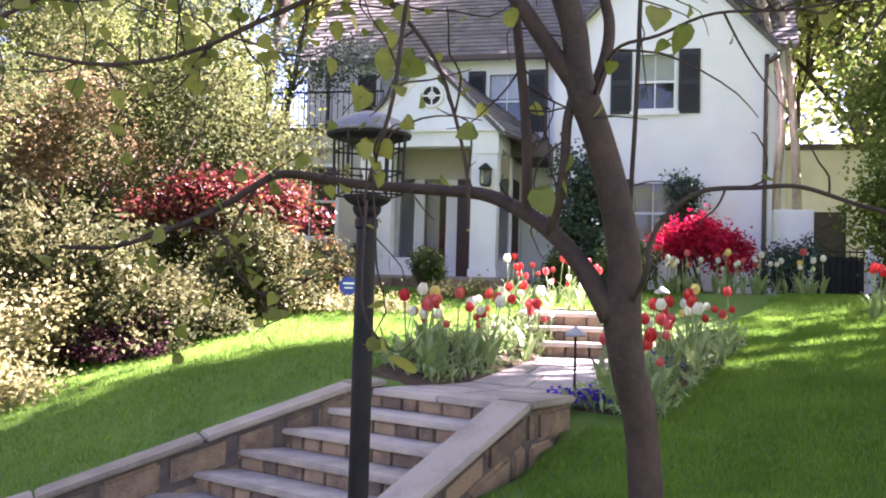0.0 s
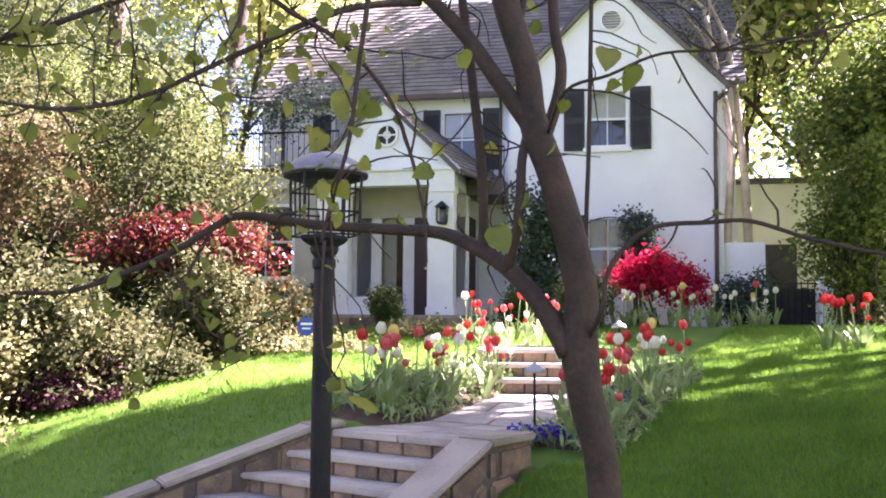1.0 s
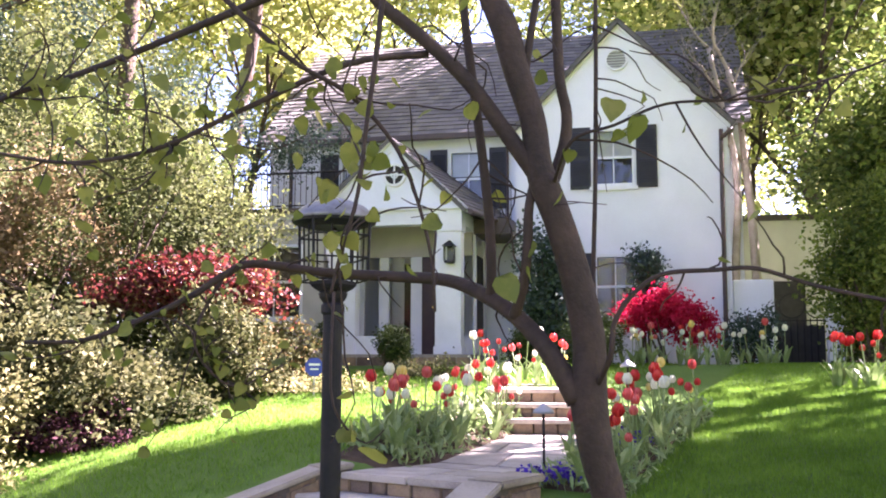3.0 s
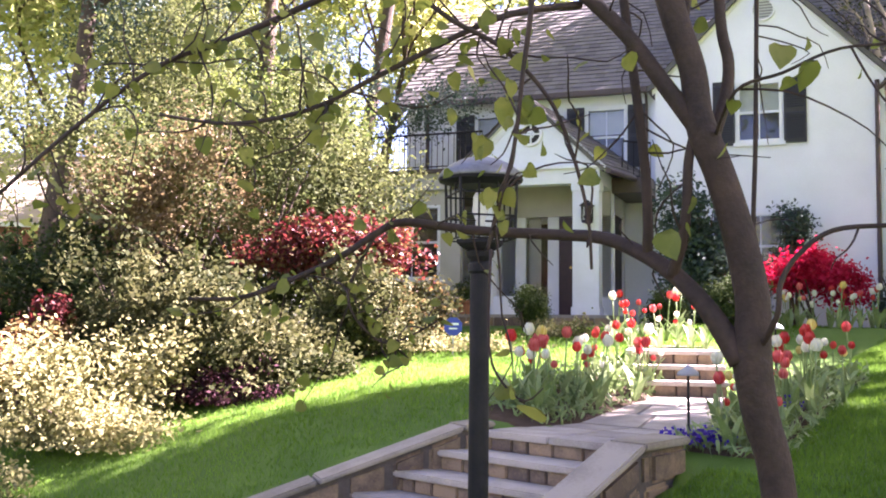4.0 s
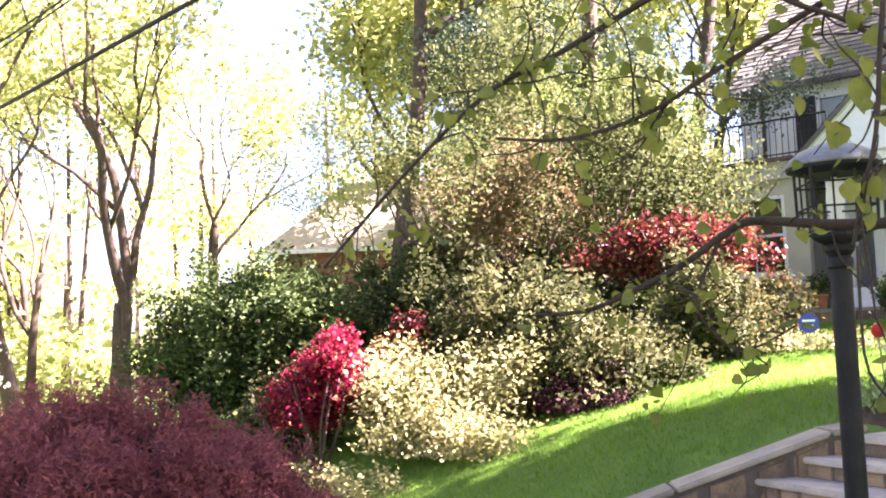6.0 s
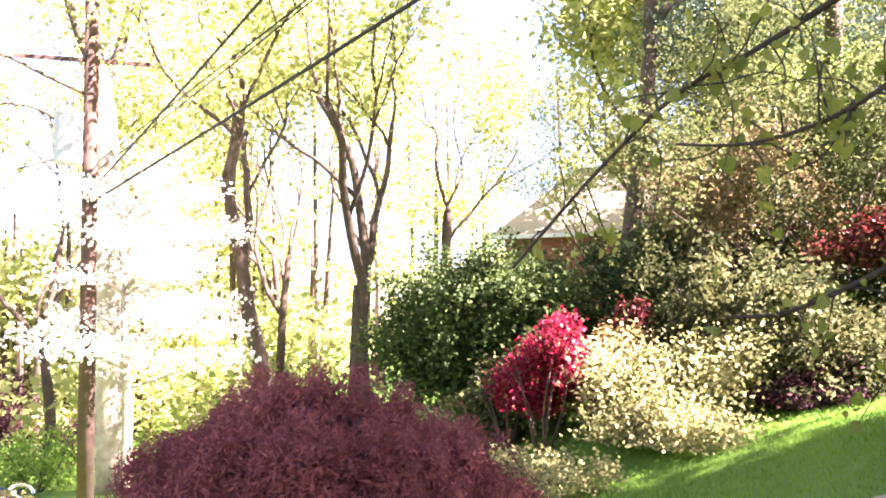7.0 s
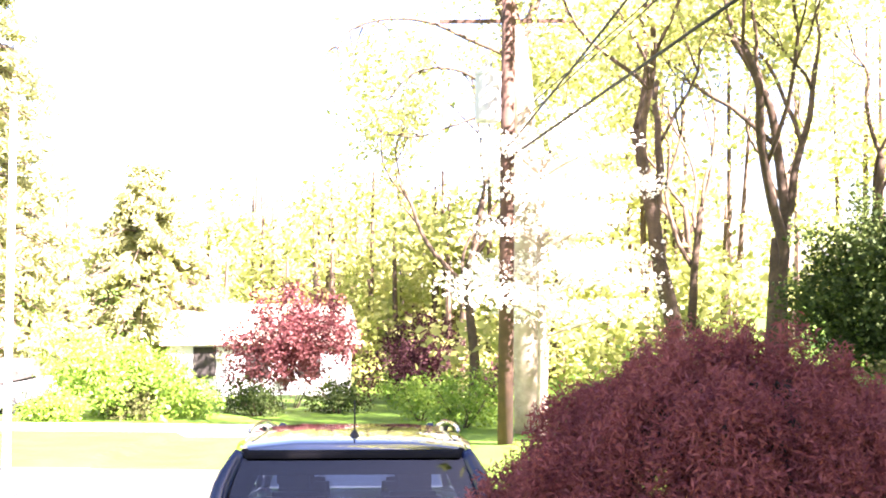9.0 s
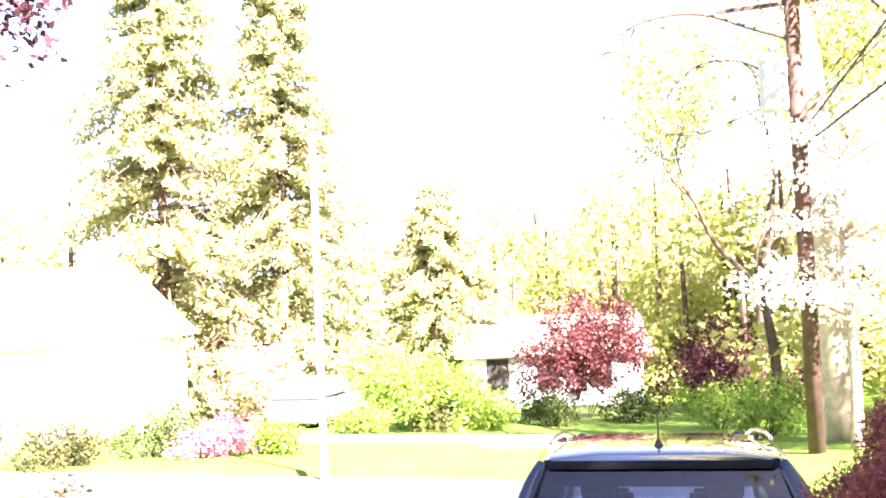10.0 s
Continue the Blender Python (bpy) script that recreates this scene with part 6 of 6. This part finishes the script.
# ---- neighbour's house ----
nb = thing("neighbour_house", "neighbouring brick house with tan shingle roof", "house", pose(-18.0, 31.5, 0.5, 0, 0, 20))
BRICK = mat("red_brick", (0.30, 0.12, 0.08), (0.20, 0.08, 0.06), rough=0.9, scale=6, fine=40, bump=0.3)
TAN = mat("tan_shingle", (0.42, 0.36, 0.28), (0.30, 0.26, 0.20), rough=0.9, scale=2, fine=40, bump=0.4)
M().box(-3.5, 0, -0.6, 4, 8, 5.2).put("wall", BRICK, nb)
M().prism([(-4, -0.5, 5.1), (4.5, -0.5, 5.1), (4.5, 8.5, 5.1), (-4, 8.5, 5.1)], [(-1.4, 3.9, 8.2), (3.0, 3.9, 8.2), (3.0, 4.1, 8.2), (-1.4, 4.1, 8.2)]).put("roof", TAN, nb)
M().box(-4.05, -0.55, 5.0, 4.55, -0.45, 5.14).put("gutter", TRIM, nb)
M().box(-0.2, 3.4, 7.0, 0.7, 4.2, 9.2).put("chimney", BRICK, nb)
for i in range(3):
    M().box(-2.5 + 2.6 * i, -0.03, 2.6, -1.4 + 2.6 * i, 0.02, 4.2).put("window", DARK, nb)

# ---- things by the street ----
pp = thing("street_post", "pale painted street post across the road", "post")
M().lathe([(0.09, gz(-20.1, 1.5) - 0.1), (0.07, gz(-20.1, 1.5) + 0.5), (0.055, 5.5)], 12, -20.1, 1.5).put("post", TRIM, pp, smooth=True)
bx = thing("cardboard_box", "open brown cardboard box at the kerb", "box", pose(-13.7, 0.06, gz(-13.7, 0.06) + 0.16, 0, 0, 35) @ Matrix.Scale(1.25, 4))
CARD = mat("cardboard", (0.36, 0.20, 0.10), (0.28, 0.15, 0.08), rough=0.9, scale=5, bump=0.1)
for x0, y0, x1, y1 in ((-0.22, -0.17, 0.22, -0.162), (-0.22, 0.162, 0.22, 0.17), (-0.22, -0.162, -0.212, 0.162), (0.212, -0.162, 0.22, 0.162)):
    M().box(x0, y0, 0.0, x1, y1, 0.28).put("side", CARD, bx)
M().prism([(-0.22, -0.17, 0.28), (0.22, -0.17, 0.28), (0.22, -0.162, 0.28), (-0.22, -0.162, 0.28)], [(-0.22, -0.32, 0.36), (0.22, -0.32, 0.36), (0.22, -0.312, 0.37), (-0.22, -0.312, 0.37)]).put("flap", CARD, bx)
van = thing("parked_van", "silver van parked far down the street", "van", pose(-36.5, 2.5, gz(-36.5, 2.5), 0, 0, 62))
M().prism([(-0.95, -2.3, 0.35), (0.95, -2.3, 0.35), (0.95, 2.3, 0.35), (-0.95, 2.3, 0.35)], [(-0.95, -2.2, 1.1), (0.95, -2.2, 1.1), (0.95, 2.2, 1.0), (-0.95, 2.2, 1.0)]).put("body", GREY, van, bevel=0.08)
M().prism([(-0.9, -2.15, 1.1), (0.9, -2.15, 1.1), (0.9, 1.3, 1.1), (-0.9, 1.3, 1.1)], [(-0.78, -1.95, 1.75), (0.78, -1.95, 1.75), (0.78, 0.7, 1.75), (-0.78, 0.7, 1.75)]).put("cabin", DARK, van, bevel=0.06)
for sx in (-0.85, 0.85):
    for sy in (-1.4, 1.4):
        M().tube([(sx - 0.1, sy, 0.33), (sx + 0.1, sy, 0.33)], 0.33, 14).put("wheel", BLACK, van)
fh = thing("far_house", "pale sunlit house across the street", "house", pose(-33, -9.5, -2.6, 0, 0, 62))
M().box(-4, 0, 0, 4, 8, 3.8).put("wall", TRIM, fh)
M().prism([(-4.4, -0.4, 3.8), (4.4, -0.4, 3.8), (4.4, 8.4, 3.8), (-4.4, 8.4, 3.8)], [(-4.4, 3.9, 6.3), (4.4, 3.9, 6.3), (4.4, 4.1, 6.3), (-4.4, 4.1, 6.3)]).put("roof", TAN, fh)
for i in range(3):
    M().box(-3 + 2.3 * i, -0.04, 1.0, -2 + 2.3 * i, 0.02, 2.4).put("window", DARK, fh)
fh2 = thing("far_house", "white house behind the red maple", "house", pose(-43, 13.5, -3.2, 0, 0, 75))
M().box(-4, 0, 0, 4, 7, 2.5).put("wall", TRIM, fh2)
M().prism([(-4.4, -0.4, 2.5), (4.4, -0.4, 2.5), (4.4, 7.4, 2.5), (-4.4, 7.4, 2.5)], [(-4.4, 3.4, 4.2), (4.4, 3.4, 4.2), (4.4, 3.6, 4.2), (-4.4, 3.6, 4.2)]).put("roof", TAN, fh2)
for i in range(3):
    M().box(-3 + 2.3 * i, -0.04, 1.0, -2 + 2.3 * i, 0.02, 2.4).put("window", DARK, fh2)

# ---- tulip beds ----
PETAL = {"red": mat("red_petal", (0.55, 0.02, 0.02), (0.70, 0.08, 0.05), rough=0.45, scale=20, bump=0, obj=0.6, trans=0.35),
         "white": mat("white_petal", (0.80, 0.78, 0.66), (0.72, 0.74, 0.55), rough=0.45, scale=20, bump=0, obj=0.4, trans=0.35),
         "coral": mat("coral_petal", (0.58, 0.06, 0.06), (0.66, 0.16, 0.13), rough=0.45, scale=20, bump=0, obj=0.6, trans=0.35),
         "yellow": mat("yellow_petal", (0.72, 0.55, 0.10), (0.75, 0.65, 0.25), rough=0.45, scale=20, bump=0, obj=0.4, trans=0.35)}


def tulip(kind, seed):
    r = random.Random(seed)
    t = thing("tulip", {"red": "red tulip in bloom in the bed", "white": "creamy white tulip in bloom in the bed", "coral": "coral red tulip in bloom in the bed", "yellow": "yellow tulip in bloom in the bed"}[kind], "tulip", pose(0, 0, -50), "tulips beside the path")
    h = 0.47
    bend = r.uniform(-0.04, 0.04)
    M().tube([(0, 0, 0), (bend * 0.4, 0, h * 0.5), (bend, 0, h)], [0.007, 0.006, 0.006], 6, 2).put("stem", TULIPLEAF, t, smooth=True)
    for i in range(3):
        a = i * 2.1 + r.uniform(0, 1)
        L, w = r.uniform(0.26, 0.36), 0.03
        m = M()
        for k in range(6):
            f = k / 5
            out = 0.02 + 0.13 * f * f
            z = L * (f - 0.18 * f * f)
            ww = w * math.sin(math.pi * min(0.95, 0.12 + 0.86 * f)) + 0.002
            c, s = math.cos(a), math.sin(a)
            for q, o in ((-1, 0.012), (0, 0), (1, 0.012)):
                rr = out - o * (1 - f)
                m.v.append((c * rr - s * ww * q, s * rr + c * ww * q, z))
        m.f = [(3 * k + j, 3 * k + j + 1, 3 * k + j + 4, 3 * k + j + 3) for k in range(5) for j in range(2)]
        m.put("leaf", TULIPLEAF, t, smooth=True)
    fl = None
    for i in range(6):
        a = i * math.pi / 3
        m = M()
        rad = 0.030 if i % 2 else 0.034
        for k in range(5):
            f = k / 4
            rr = rad * math.sin(math.pi * (0.16 + 0.62 * f)) * 1.05
            ww = 0.031 * math.sin(math.pi * min(0.98, 0.18 + 0.80 * f)) + 0.001
            c, s = math.cos(a), math.sin(a)
            for q in (-1, 0, 1):
                r2 = rr * (1 if q == 0 else 0.86)
                m.v.append((bend + c * r2 - s * ww * q, s * r2 + c * ww * q, h + 0.088 * f))
        m.f = [(3 * k + j, 3 * k + j + 1, 3 * k + j + 4, 3 * k + j + 3) for k in range(4) for j in range(2)]
        m.put("petal", PETAL[kind], t, smooth=True)
    return t


MODELS = {(k, i): tulip(k, i * 7 + j) for j, k in enumerate(PETAL) for i in range(2)}


def bed_z(x, y):
    return max(gz(x, y), 1.30 + 0.10 * max(0, (y - 9.0))) + 0.02


rt = random.Random(5)
used = set()


def plant(kind, x, y, s=1.0):
    key = (kind, rt.randrange(2))
    m = pose(x, y, bed_z(x, y) - 0.02, rt.uniform(-9, 9), rt.uniform(-9, 9), rt.uniform(0, 360))
    s *= rt.uniform(0.62, 1.22)
    if key not in used:
        used.add(key)
        MODELS[key].matrix_basis = m @ Matrix.Scale(s, 4)
    else:
        src = MODELS[key]
        ob = copy_thing(src, m)
        ob.scale = (s, s, s)


# left bed, then right bed, then the beds by the house
BED_L, BED_R = Vector((-0.15, 9.05, 0)), Vector((1.02, 8.55, 0))
for i in range(46):
    p = BED_L + PD * rt.uniform(0.45, 3.2) + PN * rt.uniform(0.05, 0.70)
    plant(rt.choices(("red", "white", "coral", "yellow"), (4, 3, 4, 0.1))[0], p.x, p.y, 1.2)
for i in range(46):
    p = BED_R + PD * rt.uniform(0.1, 2.9) - PN * rt.uniform(0.05, 0.95)
    plant(rt.choices(("red", "white", "coral", "yellow"), (4, 4, 2, 0.4))[0], p.x, p.y, 1.2)
for i in range(26):
    plant(rt.choices(("red", "white", "coral", "yellow"), (4, 3, 2, 0.2))[0], rt.uniform(0.9, 2.2), rt.uniform(13.6, 15.6), 1.2)
for i in range(44):
    plant(rt.choices(("red", "white", "coral", "yellow"), (1.5, 4, 1, 1.5))[0], rt.uniform(3.4, 6.6), rt.uniform(16.6, 18.0), 1.2)
for i in range(12):
    plant("red", 5.3 + rt.uniform(0, 0.8), 12.4 + rt.uniform(-0.3, 0.5), 1.1)

for sgn, base in ((1, BED_L), (-1, BED_R)):
    m = M()
    n = 14
    for i in range(n + 1):
        p0 = base + PD * (-0.05 + 3.4 * i / n)
        for j in range(5):
            p = p0 + PN * sgn * j * 0.25
            m.v.append((p.x, p.y, (bed_z(p.x, p.y) if j < 4 and i > 0 else gz(p.x, p.y) - 0.12)))
    m.f = [(5 * i + j, 5 * i + j + 1, 5 * i + 6 + j, 5 * i + 5 + j)[::-sgn] for i in range(n) for j in range(4)]
    tagged(m.put("flower_bed", MULCH), "dark mulched tulip bed beside the path", "flower bed", kind="structure")

# pansies and small bedding
rng = np.random.default_rng(77)
VIOLET = mat("violet_petal", (0.06, 0.02, 0.30), (0.10, 0.04, 0.42), rough=0.5, scale=5, bump=0, island=0.5, trans=0.3)
for cx, cy, r, n in ((1.32, 8.75, 0.13, 400), (1.12, 8.7, 0.08, 150), (2.15, 9.7, 0.12, 250)):
    q = np.array((cx, cy, bed_z(cx, cy) + 0.06)) + rng.normal(size=(n, 3)) * np.array((r, r, 0.035))
    ob = part("pansies", cloud_mesh("pansies", q, 0.045, VIOLET, rng, aspect=0.9))
    tagged(ob, "violet pansies at the bed edge", "pansies", kind="stuff")
q = []
for sgn, base in ((1, BED_L), (-1, BED_R)):
    for i in range(1000):
        p = base + PD * rng.uniform(0.35 if sgn > 0 else 0.0, 3.2) + PN * sgn * rng.uniform(0.02, 0.9)
        q.append((p.x, p.y, bed_z(p.x, p.y) + abs(rng.normal()) * 0.10))
ob = part("bed_foliage", cloud_mesh("bed_foliage", q, 0.16, TULIPLEAF, rng, aspect=0.2, droop=-0.8))
tagged(ob, "grey-green tulip leaves filling the beds", "foliage", kind="stuff")

# blue octagonal sign on a stake, by the sunroom
sg = thing("yard_sign", "small blue octagonal yard sign on a stake", "sign", pose(-1.36, 14.2, 1.75, 0, 0, 5))
BLUE = mat("sign_blue", (0.03, 0.05, 0.32), (0.04, 0.06, 0.38), rough=0.4, bump=0)
M().box(-0.012, 0.0, 0.0, 0.012, 0.02, 0.55).put("stake", GREY, sg)
M().prism([(0.14 * math.cos(math.pi / 8 + k * math.pi / 4), -0.012, 0.58 + 0.14 * math.sin(math.pi / 8 + k * math.pi / 4)) for k in range(8)],
          [(0.14 * math.cos(math.pi / 8 + k * math.pi / 4), -0.002, 0.58 + 0.14 * math.sin(math.pi / 8 + k * math.pi / 4)) for k in range(8)]).put("plate", BLUE, sg)
M().box(-0.08, -0.018, 0.60, 0.08, -0.0125, 0.63).put("text_bar", TRIM, sg)
M().box(-0.06, -0.018, 0.54, 0.06, -0.0125, 0.56).put("text_bar", TRIM, sg)

# terracotta pot on the porch edge
TERRA = mat("terracotta", (0.42, 0.17, 0.08), (0.32, 0.13, 0.07), rough=0.85, scale=8, bump=0.2)
pot = thing("plant_pot", "terracotta pot with green plant on the porch", "plant pot", HOUSE @ pose(-6.55, PV - 0.02, FL))
M().lathe([(0.11, 0.0), (0.15, 0.22), (0.17, 0.23), (0.17, 0.28), (0.14, 0.28), (0.13, 0.25)], 18).put("pot", TERRA, pot, smooth=False)
tagged(part("foliage", cloud_mesh("foliage", np.random.default_rng(3).normal(size=(500, 3)) * (0.12, 0.12, 0.12) + (0, 0, 0.42), 0.07, LEAVES["dark"], np.random.default_rng(4)), pot), kind="stuff")

# path lights
for x, y in ((1.18, 8.72), (2.75, 12.4)):
    z = bed_z(x, y)
    pl = thing("path_light", "small mushroom-hooded garden path light", "path light", pose(x, y, z))
    M().tube([(0, 0, 0), (0, 0, 0.60)], 0.012, 8).put("stake", IRON, pl)
    M().lathe([(0.10, 0.60), (0.09, 0.63), (0.03, 0.67), (0.01, 0.69)], 16).put("hood", GREY, pl, smooth=True)

# ---- grass blades ----
def blades(n, seed):
    rng = np.random.default_rng(seed)
    x = np.concatenate([rng.uniform(-8.5, 9, n), rng.uniform(0.6, 6, n // 2)])
    y = np.concatenate([rng.uniform(3, 18, n), 4 + 9 * rng.uniform(0, 1, n // 2) ** 1.6])
    b = 0.456 * x + 0.89 * y
    off = (x - 0.42) * PN.x + (y - 8.75) * PN.y
    along = (x - 0.42) * PD.x + (y - 8.75) * PD.y
    bed = (off > -1.50) & (off < 1.30) & (along > np.where(off < -0.6, -0.05, -0.9)) & (along < 3.4)
    bed |= (np.abs(off) < 0.64) & (along > 0)
    ok = (b > KERB + 0.3) & ~in_stairs(x, y) & ~bed
    x, y = x[ok], y[ok]
    s, w = x * STEP_S[0] + y * STEP_S[1], x * STEP_W[0] + y * STEP_W[1]
    ok = ~((s > -7.2) & (s < -3) & (w > 4.2) & (w < 6.7 + 0.52 * (s + 6.6)))
    x, y = x[ok], y[ok]
    z = ground_z(x, y)
    n = len(x)
    a = rng.uniform(0, 6.28, n)
    h = rng.uniform(0.03, 0.065, n)
    wd = 0.006
    lean = rng.normal(size=(n, 2)) * 0.022
    v = np.empty((n, 3, 3))
    v[:, 0] = np.stack([x - np.cos(a) * wd, y - np.sin(a) * wd, z - 0.005], 1)
    v[:, 1] = np.stack([x + np.cos(a) * wd, y + np.sin(a) * wd, z - 0.005], 1)
    v[:, 2] = np.stack([x + lean[:, 0], y + lean[:, 1], z + h], 1)
    me = bpy.data.meshes.new("grass")
    me.vertices.add(n * 3), me.loops.add(n * 3), me.polygons.add(n)
    me.vertices.foreach_set("co", v.astype(np.float32).ravel())
    me.loops.foreach_set("vertex_index", np.arange(n * 3, dtype=np.int32))
    me.polygons.foreach_set("loop_start", np.arange(0, n * 3, 3, dtype=np.int32))
    me.update(calc_edges=True)
    me.materials.append(BLADE)
    return me


tagged(new("grass", blades(240000, 8)), "short green lawn grass", "grass", kind="stuff")
